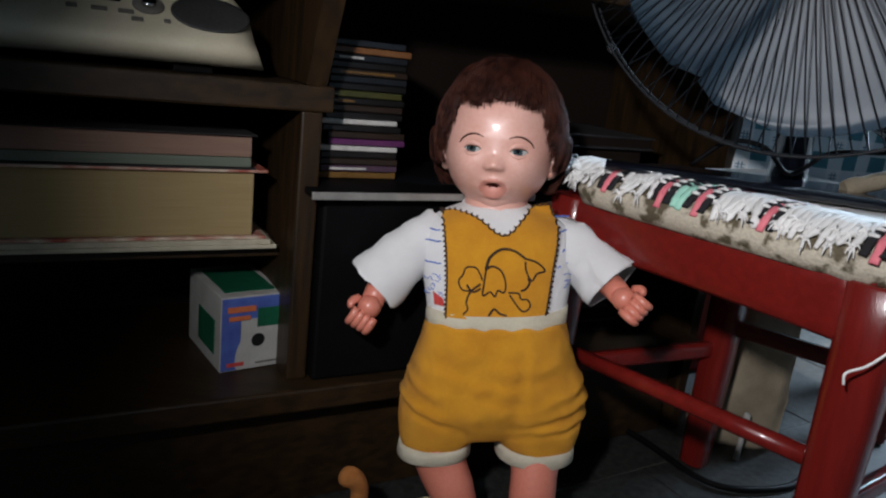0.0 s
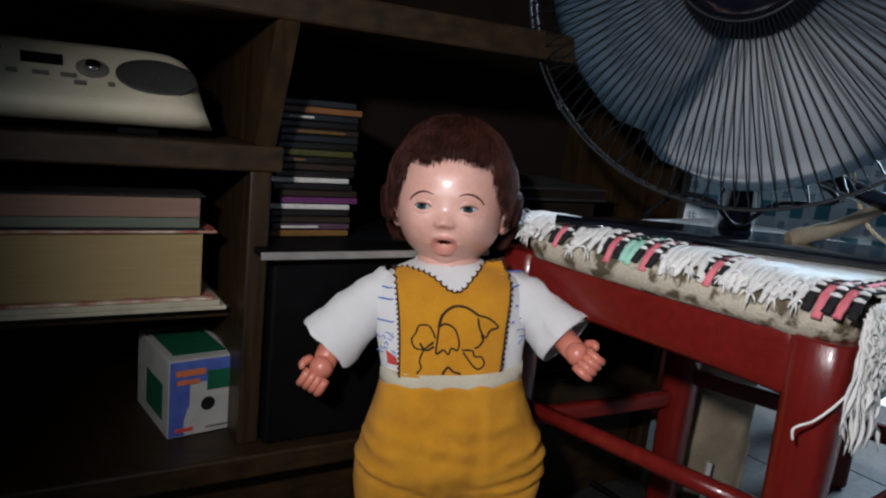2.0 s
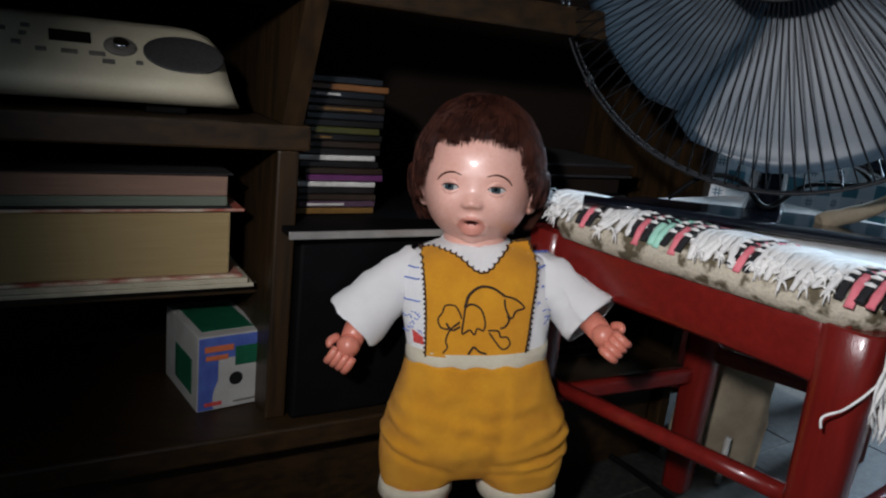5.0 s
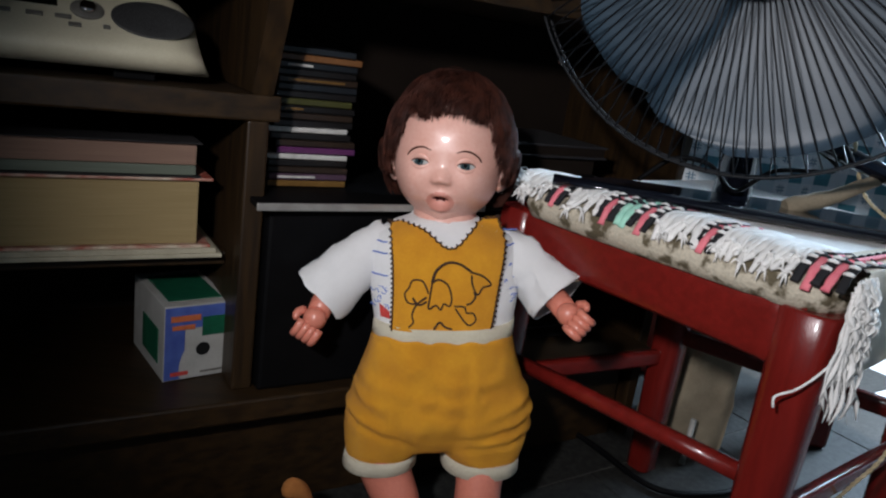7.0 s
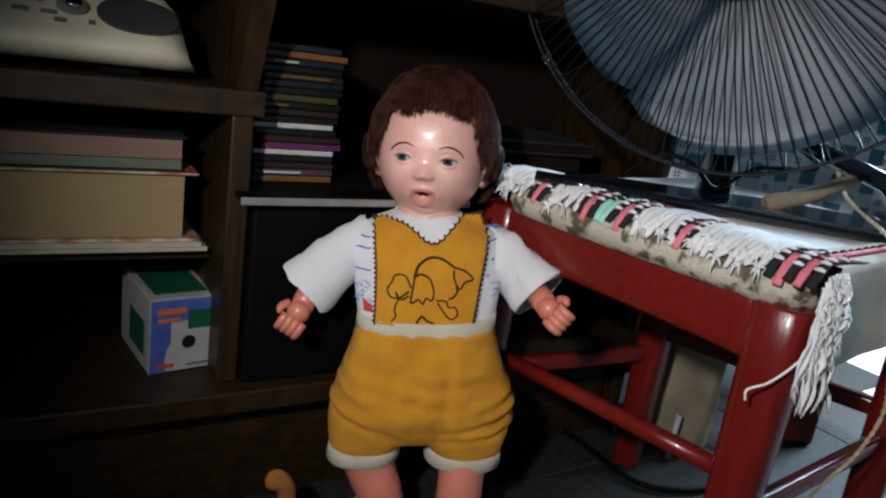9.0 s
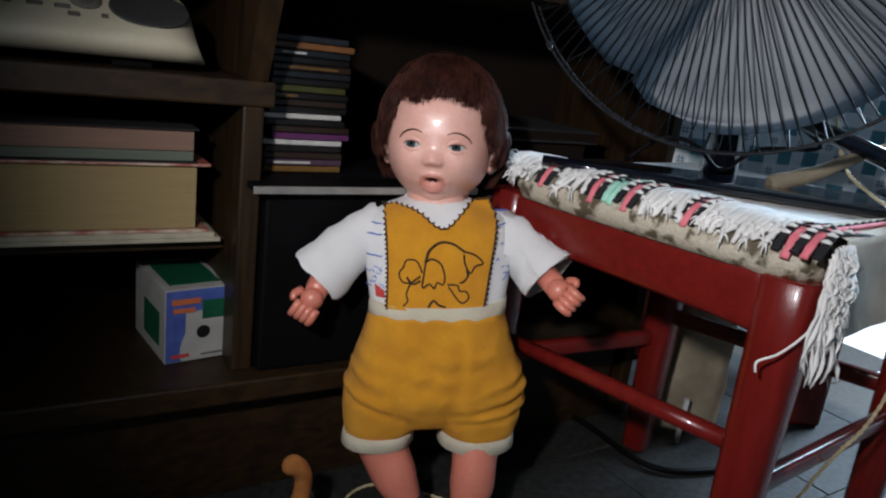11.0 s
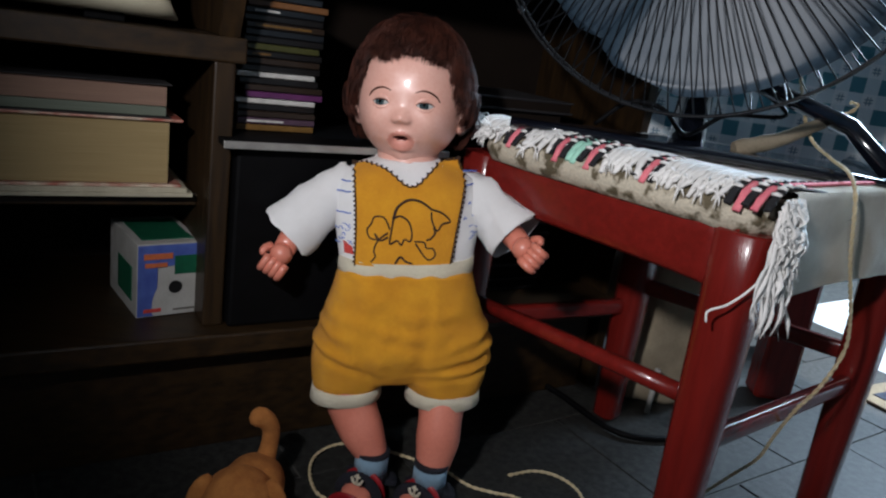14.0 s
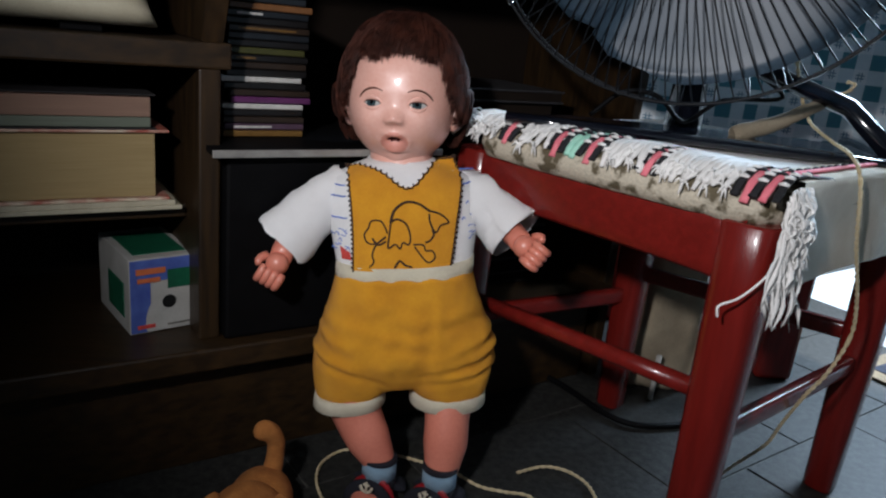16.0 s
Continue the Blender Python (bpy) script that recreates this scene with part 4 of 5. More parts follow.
    for i in range(170):
        o = seat_point(-0.075 - 0.01 * rnd.random(), rnd.uniform(-0.045, 0.055), 0.578 - rnd.uniform(0, 0.03)) + nrm * 0.008
        long = rnd.choice((0.03, 0.045, 0.06, 0.07, 0.08, 0.10, 0.14)) * rnd.uniform(0.8, 1.05)
        w = rnd.uniform(0.004, 0.011)
        ph = rnd.uniform(0, 6)
        lean = rnd.uniform(-0.16, 0.16)
        pts = []
        for k in range(7):
            q = k / 6
            pts.append(o + Vector((0, 0, -long * q)) + E2.normalized() * (lean * long * q + w * q * math.sin(ph + q * 7)) + nrm * (0.010 * q + w * 0.8 * q * math.cos(ph + q * 5)))
        r = rnd.uniform(0.0014, 0.0046)
        merge(fr, tube(curve_points(pts, 14), [r * (0.8 + 0.35 * math.sin(k * 1.7 + ph)) for k in range(12)] + [r * 0.5, 0.0004], 5, rnd.uniform(0.25, 0.6)))
    tagged(part("fringe", fr, YARN, t, "long white tangled fringe"), kind="stuff")
    part("stray_thread", tube(curve_points([(0.485, 0.672, 0.502), (0.479, 0.672, 0.491), (0.47, 0.672, 0.478), (0.459, 0.672, 0.465), (0.443, 0.672, 0.451), (0.424, 0.672, 0.442), (0.425, 0.672, 0.429)], 30), 0.0015, 5), YARN, t)


rag_rug()


FANC = Vector((0.432, 0.955, 0.957))  # middle of the fan's guard
FAN = Matrix.Translation(FANC) @ Matrix((((0.8), 0, 0.6, 0), (-0.6, 0, 0.8, 0), (0, -1, 0, 0), (0, 0, 0, 1)))  # x across, y down, z back


def fan():
    t = thing("table_fan", (0.50, 0.98, 0.585), "black table fan with wire guard and grey-blue blades", "fan")
    R = 0.322

    def ring(radius, z, wire):
        b = tube([(radius * math.cos(a), radius * math.sin(a), z) for a in [2 * math.pi * k / 96 for k in range(97)]], wire, 8)
        b.transform(FAN)
        return b

    def dome(r, deep):
        k = r / R
        return deep * (1 - k ** 3.2)

    for name, sign, count, deep in (("front_guard", -1, 112, 0.075), ("rear_guard", 1, 44, 0.085)):
        b = ring(R, sign * 0.010, 0.0024)
        merge(b, ring(0.088, sign * (0.010 + dome(0.088, deep)), 0.0025))
        guard = part(name, b, WIRE, t, root=t)
        line = [(r, 0, sign * (0.010 + dome(r, deep))) for r in (0.083, 0.15, 0.20, 0.25, 0.285, 0.305, 0.317, R)]
        one = tube(line, 0.0012, 5)
        one.transform(plan_of(t).inverted() @ FAN)
        me = mesh_of(one, "guard_wire", WIRE)
        mid = plan_of(t).inverted() @ FAN
        for k in range(count):
            ob = new("guard_wire", me)
            ob.parent = guard
            ob.matrix_basis = mid @ Matrix.Rotation(2 * math.pi * (k + 0.5) / count, 4, "Z") @ mid.inverted()
    clip = ball(0, 0, 0, 0.006, 0.009, 0.006)
    clip.transform(FAN @ Matrix.Rotation(radians(141), 4, "Z") @ Matrix.Translation((R + 0.003, 0, -0.004)))
    part("guard_clip", clip, CHROME, t)
    # badge in the guard's middle
    b = lathe([(0.001, -0.104), (0.042, -0.102), (0.070, -0.094), (0.085, -0.082), (0.087, -0.074), (0.081, -0.070)], 48)
    b.transform(FAN)
    cap = part("guard_cap", b, GLOSS, t)
    b = bmesh.new()
    for x, y, w, h, a in ((-0.035, 0.022, 0.012, 0.022, 0.6), (0.01, 0.03, 0.03, 0.010, -0.3)):
        q = ball(0, 0, 0, w, h, 0.002)
        q.transform(FAN @ Matrix.Translation((x, y, -0.101)) @ Matrix.Rotation(a, 4, "Z"))
        merge(b, q)
    part("badge_mark", b, STEEL, cap, "plain pale marks", root=t)
    # hub and three broad blades
    b = lathe([(0.001, -0.05), (0.04, -0.048), (0.058, -0.036), (0.062, 0.03), (0.055, 0.04)], 40)
    b.transform(FAN)
    part("hub", b, BLACK, t)
    for turn in (163, 43, 283):
        rows = []
        for i in range(16):
            r = 0.055 + (0.296 - 0.055) * i / 15
            k = i / 15
            half = radians(53 + 8 * math.sin(math.pi * min(1, k * 0.75 + 0.12)))
            if k > 0.86:
                half *= 1 - 0.5 * ((k - 0.86) / 0.14) ** 2
            row = []
            for j in range(15):
                q = 2 * j / 14 - 1
                a = q * half + radians(16) * k
                row.append((r * math.cos(a), r * math.sin(a), 0.010 - 0.030 * q * (0.5 + 0.5 * k) + 0.008 * q * q))
            rows.append(row)
        b = loft(rows, False, False)
        ex = bmesh.ops.extrude_face_region(b, geom=b.faces[:])
        for v in ex["geom"]:
            if isinstance(v, bmesh.types.BMVert):
                v.co.z += 0.0025
        bmesh.ops.recalc_face_normals(b, faces=b.faces[:])
        b.transform(FAN @ Matrix.Rotation(radians(turn), 4, "Z"))
        part("blade", b, BLADE, t, "grey-blue plastic blade")
    b = lathe([(0.045, 0.09), (0.075, 0.095), (0.080, 0.12), (0.078, 0.19), (0.06, 0.225), (0.02, 0.235)], 40)
    b.transform(FAN)
    part("motor_housing", b, GLOSS, t)
    # stand: neck, two sloping arms and the flat frame on the seat
    back = Vector((0.6, 0.8, 0))
    m = FANC + back * 0.15
    part("neck", tube([m - Vector((0, 0, 0.06)), m + back * 0.01 - Vector((0, 0, 0.20)), m + back * 0.01 - Vector((0, 0, 0.368))], [0.026, 0.022, 0.03], 16), GLOSS, t)
    for p, q, w, h in (
        ((0.225, 1.005, 0.590), (0.735, 0.862, 0.588), 0.017, 0.008),
        ((0.735, 0.862, 0.588), (0.80, 1.06, 0.590), 0.015, 0.008),
    ):
        part("base_bar", tube(curve_points([p, (Vector(p) + Vector(q)) / 2, q], 8), w, 12, h / w), GLOSS, t)
    b = bmesh.new()
    rim = [(0.232, 1.012), (0.47, 0.932), (0.728, 0.872), (0.79, 0.99), (0.60, 1.06), (0.33, 1.075)]
    low, top = [b.verts.new((x, y, 0.5815)) for x, y in rim], [b.verts.new((x, y, 0.593)) for x, y in rim]
    b.faces.new(low[::-1])
    b.faces.new(top)
    for i in range(6):
        b.faces.new((low[i], low[(i + 1) % 6], top[(i + 1) % 6], top[i]))
    bmesh.ops.bevel(b, geom=b.edges[:], offset=0.003, segments=2, affect="EDGES")
    part("base_plate", b, GLOSS, t)
    part("sloping_arm", tube([(0.745, 0.875, 0.594), (0.722, 0.965, 0.650), m + back * 0.01 - Vector((0, 0, 0.235))], 0.014, 12), GLOSS, t)
    part("power_cable", tube(curve_points([(0.36, 1.04, 0.60), (0.40, 1.02, 0.640), (0.45, 1.01, 0.638), (0.50, 1.02, 0.604), (0.56, 1.03, 0.640), (0.66, 1.04, 0.655), m + Vector((0.02, -0.02, -0.24))], 40), 0.0036, 8), BLACK, t)


fan()


def cable_bundle():
    t = thing("plug_cable", (0.60, 0.975, 0.585), "pale taped cable end lying on the rug behind the fan foot", "cable")
    part("sleeve", tube(curve_points([(0.562, 0.985, 0.595), (0.593, 0.985, 0.605), (0.633, 0.985, 0.62), (0.668, 0.985, 0.64), (0.696, 0.985, 0.653)], 16), [0.011, 0.013, 0.014, 0.013, 0.012, 0.013, 0.012, 0.011, 0.011, 0.010, 0.010, 0.010, 0.009, 0.009, 0.008, 0.006], 10), SACKING, t)


cable_bundle()


def cord_mesh(points, n, radius=0.0027, turns=9.0):
    """Two strands laid round each other along a line."""
    pts = curve_points(points, n)
    length, out = [0.0], bmesh.new()
    for a, b in zip(pts, pts[1:]):
        length.append(length[-1] + (b - a).length)
    for s in (0, math.pi):
        line = []
        for i, p in enumerate(pts):
            t = (pts[min(i + 1, n - 1)] - pts[max(i - 1, 0)]).normalized()
            side = t.cross(Vector((0.3, 0.2, 1))).normalized()
            other = t.cross(side)
            a = length[i] / 0.024 * 2 * math.pi + s
            line.append(p + (side * math.cos(a) + other * math.sin(a)) * radius * 0.5)
        merge(out, tube(line, radius * 0.62, 6))
    return out


def cords():
    z = 0.006
    bm = cord_mesh([(0.643, 1.00, 0.714), (0.663, 1.0, 0.663), (0.679, 0.985, 0.624), (0.662, 0.90, 0.608), (0.640, 0.82, 0.600), (0.618, 0.762, 0.578), (0.647, 0.778, 0.498), (0.698, 0.812, 0.404), (0.711, 0.822, 0.350),
                    (0.680, 0.806, 0.302), (0.660, 0.812, 0.262), (0.672, 0.86, 0.190), (0.684, 0.90, 0.128), (0.670, 0.94, 0.065), (0.64, 0.955, 0.015), (0.60, 0.915, z), (0.57, 0.87, z), (0.50, 0.81, z), (0.44, 0.825, z), (0.432, 0.89, z),
                    (0.428, 0.955, z), (0.40, 0.992, z), (0.361, 1.001, z), (0.314, 0.982, z)], 520)
    solid("hanging_cord", bm, ROPE, (0.60, 0.90, 0), "twisted straw-coloured cord hanging from the fan to the floor", "cord")
    bm = cord_mesh([(0.33, 0.80, z), (0.345, 0.86, z), (0.324, 0.917, z), (0.280, 0.930, z), (0.242, 0.944, z), (0.20, 0.985, z), (0.158, 1.004, z), (0.09, 1.03, z), (0.03, 1.035, z), (-0.008, 1.0, z), (-0.016, 0.949, z), (0.0, 0.895, z),
                    (0.03, 0.87, z), (0.053, 0.835, z), (0.11, 0.83, z), (0.175, 0.815, z), (0.205, 0.83, z), (0.235, 0.80, z), (0.27, 0.76, z)], 420)
    solid("floor_cord", bm, ROPE, (0.16, 0.90, 0), "twisted straw-coloured cord in loops on the floor", "cord")
    bm = cord_mesh([(0.661, 0.995, 0.666), (0.683, 0.995, 0.661), (0.71, 0.995, 0.663), (0.733, 0.995, 0.672), (0.741, 0.995, 0.683), (0.728, 0.995, 0.686)], 80)
    solid("tied_cord", bm, ROPE, (0.70, 0.99, 0.64), "short end of cord tied round the arm of the fan", "cord")
    bm = tube(curve_points([(0.40, 1.40, 0.008), (0.47, 1.30, 0.008), (0.504, 1.236, 0.008), (0.535, 1.18, 0.008), (0.575, 1.148, 0.008), (0.634, 1.145, 0.008), (0.72, 1.17, 0.008), (0.80, 1.24, 0.008)], 60), 0.0065, 8)
    solid("power_lead", bm, BLACK, (0.6, 1.15, 0), "black electric lead curving over the floor", "cable")


cords()


# ---- on the shelves ----
def loudspeaker():
    t = thing("loudspeaker", cab(0.42, 1.05, 0.222), "black loudspeaker cabinet standing in the bookcase", "speaker")
    part("body", cbox(0.292, 0.62, 0.955, 1.20, 0.222, 0.508, 0.006), BLACK, t)
    t = thing("shelf_tray", cab(0.44, 1.07, 0.508), "thin black tray with a pale metal front edge", "tray")
    part("sheet", cbox(0.268, 0.63, 0.931, 1.22, 0.508, 0.517, 0.001), BLACK, t)
    part("front_edge", cbox(0.266, 0.632, 0.926, 0.9305, 0.507, 0.5175, 0.001), STEEL, t, "pale metal edge")


loudspeaker()


def cd_case(i, z, off, turn, colour, thick):
    t = thing("disc_case", cab(0.372 + off, 1.09, z), "plastic disc case with a %s spine in a stack" % colour[0], "disc case", "stacked disc cases", turn=26.565 + turn)
    m = plan_of(t)
    for name, r, material in (("lid", (-0.062, 0.062, -0.063, 0.063, thick * 0.14, thick), None), ("tray", (-0.062, 0.062, -0.060, 0.063, 0.0, thick * 0.13), BLACK)):
        b = bmesh.new()
        box(b, *r, 0.0012, 1)
        b.transform(m)
        part(name, b, material or colour[1], t)
    if colour[2]:
        b = bmesh.new()
        box(b, -0.048, colour[2], -0.0638, -0.0632, thick * 0.42, thick * 0.72, 0)
        b.transform(m)
        part("title_bar", b, colour[3], t)


def disc_cases():
    rnd = random.Random(3)

    def plain(name, c, rough=0.3):
        return mat(name, c, None, 80, rough, 0, 0, coat=0.3)

    white, purple, gold = plain("white_inlay", (0.6, 0.58, 0.54)), plain("purple_inlay", (0.12, 0.03, 0.11)), plain("gold_inlay", (0.17, 0.09, 0.025))
    dark, brown, green = plain("black_inlay", (0.012, 0.011, 0.011)), plain("brown_inlay", (0.03, 0.019, 0.013)), plain("olive_inlay", (0.06, 0.06, 0.018))
    orange, slate, mauve = plain("orange_inlay", (0.20, 0.085, 0.03)), plain("slate_inlay", (0.016, 0.019, 0.023)), plain("mauve_inlay", (0.08, 0.045, 0.07))
    order = (("gold", gold, 0, white), ("mauve", mauve, 0.01, white), ("dark brown", brown, 0, white), ("black", dark, 0, white), ("white", white, 0.0, slate), ("purple", purple, 0, white), ("dark brown", brown, 0, white),
             ("black", dark, 0, white), ("white", white, 0, slate), ("black", dark, 0, white), ("dark brown", brown, 0, white), ("black", dark, -0.02, gold), ("olive", green, 0, white), ("black", dark, 0, white),
             ("slate grey", slate, 0, white), ("dark brown", brown, 0.04, gold), ("black", dark, 0.0, white), ("slate grey", slate, -0.01, white), ("orange", orange, 0, white), ("slate grey", slate, 0, white))
    z = 0.5172
    for i, c in enumerate(order):
        thick = 0.0104 if i not in (4, 8) else 0.0086
        cd_case(i, z, rnd.uniform(-0.004, 0.004) + (-0.009 if i == 8 else 0.005 if i in (5, 6, 18) else 0), rnd.uniform(-2.5, 2.5), c, thick)
        z += thick


disc_cases()


def book(name, s0, s1, d0, z0, z1, pages, cover, label, over=0.018, spine=0.004, pages2=None):
    t = thing(name, cab((s0 + s1) / 2, d0 + 0.1, z0), label, "book", "books lying flat on the shelf", turn=26.565)
    h = z1 - z0
    for zz in (z0, z1 - spine):
        part("cover", cbox(s0 - over, s1 + over, d0 - 0.008, d0 + 0.21, zz, zz + spine, 0.0015), cover, t)
    part("spine", cbox(s0 - over - spine, s0 - over, d0 - 0.008, d0 + 0.21, z0, z1, 0.0015), cover, t)
    cut = z0 + spine + (h - 2 * spine) * 0.32 if pages2 else z0 + spine

    def block(za, zb):
        b = bmesh.new()
        box(b, s0, s1, d0, d0 + 0.2, za + 0.0003, zb - 0.0003, 0.0015)
        b.transform(CAB)
        return b

    part("page_block", block(cut, z1 - spine), pages, t)
    if pages2:
        part("page_block", block(z0 + spine, cut), pages2, t)


def books():
    solid("magazine", cbox(-0.36, 0.246, 1.015, 1.24, 0.414, 0.420, 0.001), PAPER, cab(-0.05, 1.12, 0.414), "thin pale magazine under the thick books", "magazine", "magazines")
    solid("magazine", cbox(-0.36, 0.238, 1.018, 1.24, 0.420, 0.427, 0.001), PAPER, cab(-0.05, 1.12, 0.420), "thin pale magazine under the thick books", "magazine", "magazines")
    book("thick_book", -0.36, 0.213, 1.03, 0.427, 0.528, PAGES, COVER, "very thick book with cream pages and red floral covers")
    book("thick_book", -0.36, 0.208, 1.03, 0.528, 0.577, PINKPAGES, DARKCOVER, "thick book with pinkish page edges and dark covers", 0.006, 0.002, BLUEPAGES)


books()


def radio():
    t = thing("portable_stereo", cab(-0.1, 1.08, 0.655), "ivory plastic portable stereo with round black loudspeaker on the shelf", "stereo")
    prof = ((1.06, 0.664), (1.005, 0.668), (0.988, 0.678), (0.984, 0.690), (0.990, 0.701), (1.008, 0.712), (1.035, 0.735), (1.062, 0.757), (1.075, 0.762), (1.14, 0.765), (1.19, 0.755), (1.20, 0.70), (1.19, 0.664))
    rings = []
    for i in range(41):
        k = i / 40
        s = -0.46 + 0.680 * k
        e = max(0, (s - 0.150) / 0.070)  # the rounded end
        shrink = math.sqrt(max(0.0, 1 - min(e, 1) ** 2.6))
        e2 = max(0, (-0.37 - s) / 0.09)
        shrink = min(shrink, math.sqrt(max(0.0, 1 - min(e2, 1) ** 2.6)))
        f = 0.14 + 0.86 * shrink
        rings.append([CAB @ Vector((s, 1.09 + (d - 1.09) * (0.55 + 0.45 * shrink), 0.664 + (z - 0.664) * f)) for d, z in prof])
    part("body", loft(rings), IVORY, t)
    part("foot", cbox(0.10, 0.15, 1.02, 1.05, 0.655, 0.666, 0.002), BLACK, t)
    part("foot", cbox(-0.40, -0.35, 1.02, 1.05, 0.655, 0.666, 0.002), BLACK, t)
    part("foot", cbox(-0.15, -0.10, 1.15, 1.18, 0.655, 0.666, 0.002), GREYKEY, t)
    # the sloping panel: x along, y up the slope
    o, up = Vector((0, 1.008, 0.712)), Vector((0, 0.054, 0.045)).normalized()
    nrm = Vector((0, -0.045, 0.054)).normalized()

    def panel(s, h):
        return CAB @ Matrix.Translation(o + Vector((s, 0, 0)) + up * h + nrm * 0.0005) @ Matrix((((1), 0, 0, 0), (0, up.y, nrm.y, 0), (0, up.z, nrm.z, 0), (0, 0, 0, 1)))

    def disc(s, h, a, b, high, name, m, label=""):
        q = lathe([(1.0, -0.5), (1.0, 0.6), (0.94, 0.9), (0.6, 1.0), (0.01, 1.0)], 40)
        q.transform(panel(s, h) @ Matrix.Diagonal((a, b, high, 1)))
        return part(name, q, m, t, label)

    def key(s, h, w, b, high, name, m):
        q = bmesh.new()
        box(q, -w / 2, w / 2, -b / 2, b / 2, -0.001, high, 0.0008)
        q.transform(panel(s, h))
        return part(name, q, m, t)

    disc(0.147, 0.027, 0.050, 0.033, 0.0025, "loudspeaker_grille", SHADOWY, "round black loudspeaker grille")
    disc(-0.33, 0.033, 0.048, 0.030, 0.0025, "loudspeaker_grille", SHADOWY, "round black loudspeaker grille")
    disc(0.071, 0.031, 0.019, 0.016, 0.004, "dial_ring", GREYKEY)
    disc(0.071, 0.031, 0.009, 0.009, 0.010, "dial", CHROME, "small chrome dial")
    key(0.016, 0.042, 0.046, 0.020, 0.0012, "display", SCREEN)
    for s, h, w in ((-0.078, 0.044, 0.008), (-0.085, 0.028, 0.010), (-0.060, 0.020, 0.012), (-0.03, 0.020, 0.018), (0.0, 0.020, 0.018), (-0.075, 0.058, 0.010), (0.012, 0.008, 0.014), (0.047, 0.010, 0.008), (-0.10, 0.05, 0.010), (-0.115, 0.03, 0.012), (-0.14, 0.045, 0.016)):
        key(s + 0.044, h - 0.005, w, 0.006, 0.0022, "button", GREYKEY)


radio()


def printed_box():
    base = Vector((-0.302, 0.985, 0.222))
    t = thing("cardboard_box", base, "small printed card box in blue, white and green", "box", turn=34)
    m = plan_of(t)

    def put(name, r, material, label="", bevel=0.001):
        b = bmesh.new()
        box(b, *r, bevel)
        b.transform(m)
        return part(name, b, material, t, label)

    W, D, H = 0.100, 0.150, 0.118
    put("carton", (0, W, 0, D, 0, H), CARD)
    put("blue_print", (0.001, 0.030, -0.0012, 0.0005, 0.002, H - 0.002), CARDBLUE, "blue printed field", 0)
    put("blue_print", (0.0301, W - 0.001, -0.0012, 0.0005, H - 0.036, H - 0.002), CARDBLUE, "blue printed field", 0)
    # a pale disc over the blue, a black hole in it, a green object and orange bars
    def disc(cx, cz, r, lift, name, material, start=0.0, stop=2 * math.pi, label=""):
        b = bmesh.new()
        n = 40
        pts = [(min(max(cx + r * math.cos(start + (stop - start) * k / n), 0.002), W - 0.002), -lift, min(max(cz + r * math.sin(start + (stop - start) * k / n), 0.002), H - 0.03)) for k in range(n + 1)]
        if stop - start < 6:
            pts.append((min(cx, W - 0.002), -lift, max(cz, 0.002)))
        b.faces.new([b.verts.new(p) for p in pts])
        b.transform(m)
        part(name, b, material, t, label)

    disc(W - 0.012, 0.016, 0.066, 0.0018, "pale_disc_print", CARD, label="pale printed disc")
    disc(0.057, 0.047, 0.0105, 0.0024, "black_spot", CARDBLACK)
    put("green_print", (0.055, W - 0.001, -0.0026, -0.0018, 0.068, 0.098), CARDGREEN, "green printed shape", 0)
    put("orange_print", (0.009, 0.052, -0.0026, -0.0018, 0.094, 0.103), CARDORANGE, "orange printed bars", 0)
    put("orange_print", (0.011, 0.044, -0.0026, -0.0018, 0.081, 0.088), CARDORANGE, "orange printed bars", 0)
    put("writing_bar", (0.054, 0.088, -0.0026, -0.0018, 0.008, 0.011), GREYKEY, "", 0)
    put("writing_bar", (0.010, 0.036, -0.0026, -0.0018, 0.008, 0.014), REDPRINT, "", 0)
    put("green_print", (-0.0012, 0.0005, 0.025, 0.10, 0.02, 0.075), CARDGREEN, "green printed shape", 0)
    put("green_print", (0.012, 0.090, 0.02, 0.13, H - 0.0005, H + 0.0012), CARDGREEN, "green printed shape", 0)


printed_box()


def back_stack():
    rnd = random.Random(21)
    z = 0.222
    for i in range(13):
        h = rnd.uniform(0.022, 0.04)
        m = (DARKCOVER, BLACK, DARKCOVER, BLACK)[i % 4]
        t = thing("dark_book", cab(0.83, 1.12, z), "dark book in a stack, page edges coloured dark for the bookcase's shadow", "book", "dark books in a stack", turn=26.565)
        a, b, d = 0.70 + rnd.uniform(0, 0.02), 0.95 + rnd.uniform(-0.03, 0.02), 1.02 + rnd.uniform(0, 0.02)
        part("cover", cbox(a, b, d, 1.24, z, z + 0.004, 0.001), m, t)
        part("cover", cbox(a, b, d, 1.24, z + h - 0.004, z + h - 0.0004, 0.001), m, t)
        # page edges borrow the near-black backing brown: the shelf's shade in their colour
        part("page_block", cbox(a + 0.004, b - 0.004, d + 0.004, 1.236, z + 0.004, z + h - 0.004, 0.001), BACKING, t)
        z += h
    for i in range(2):
        solid("paper_pad", cbox(0.27, 0.352, 0.905 + 0.01 * i, 1.1, 0.856 + 0.006 * i, 0.862 + 0.006 * i, 0.001), CARD, cab(0.31, 1.0, 0.856 + 0.006 * i), "white papers lying on the top shelf", "paper", "papers")


back_stack()


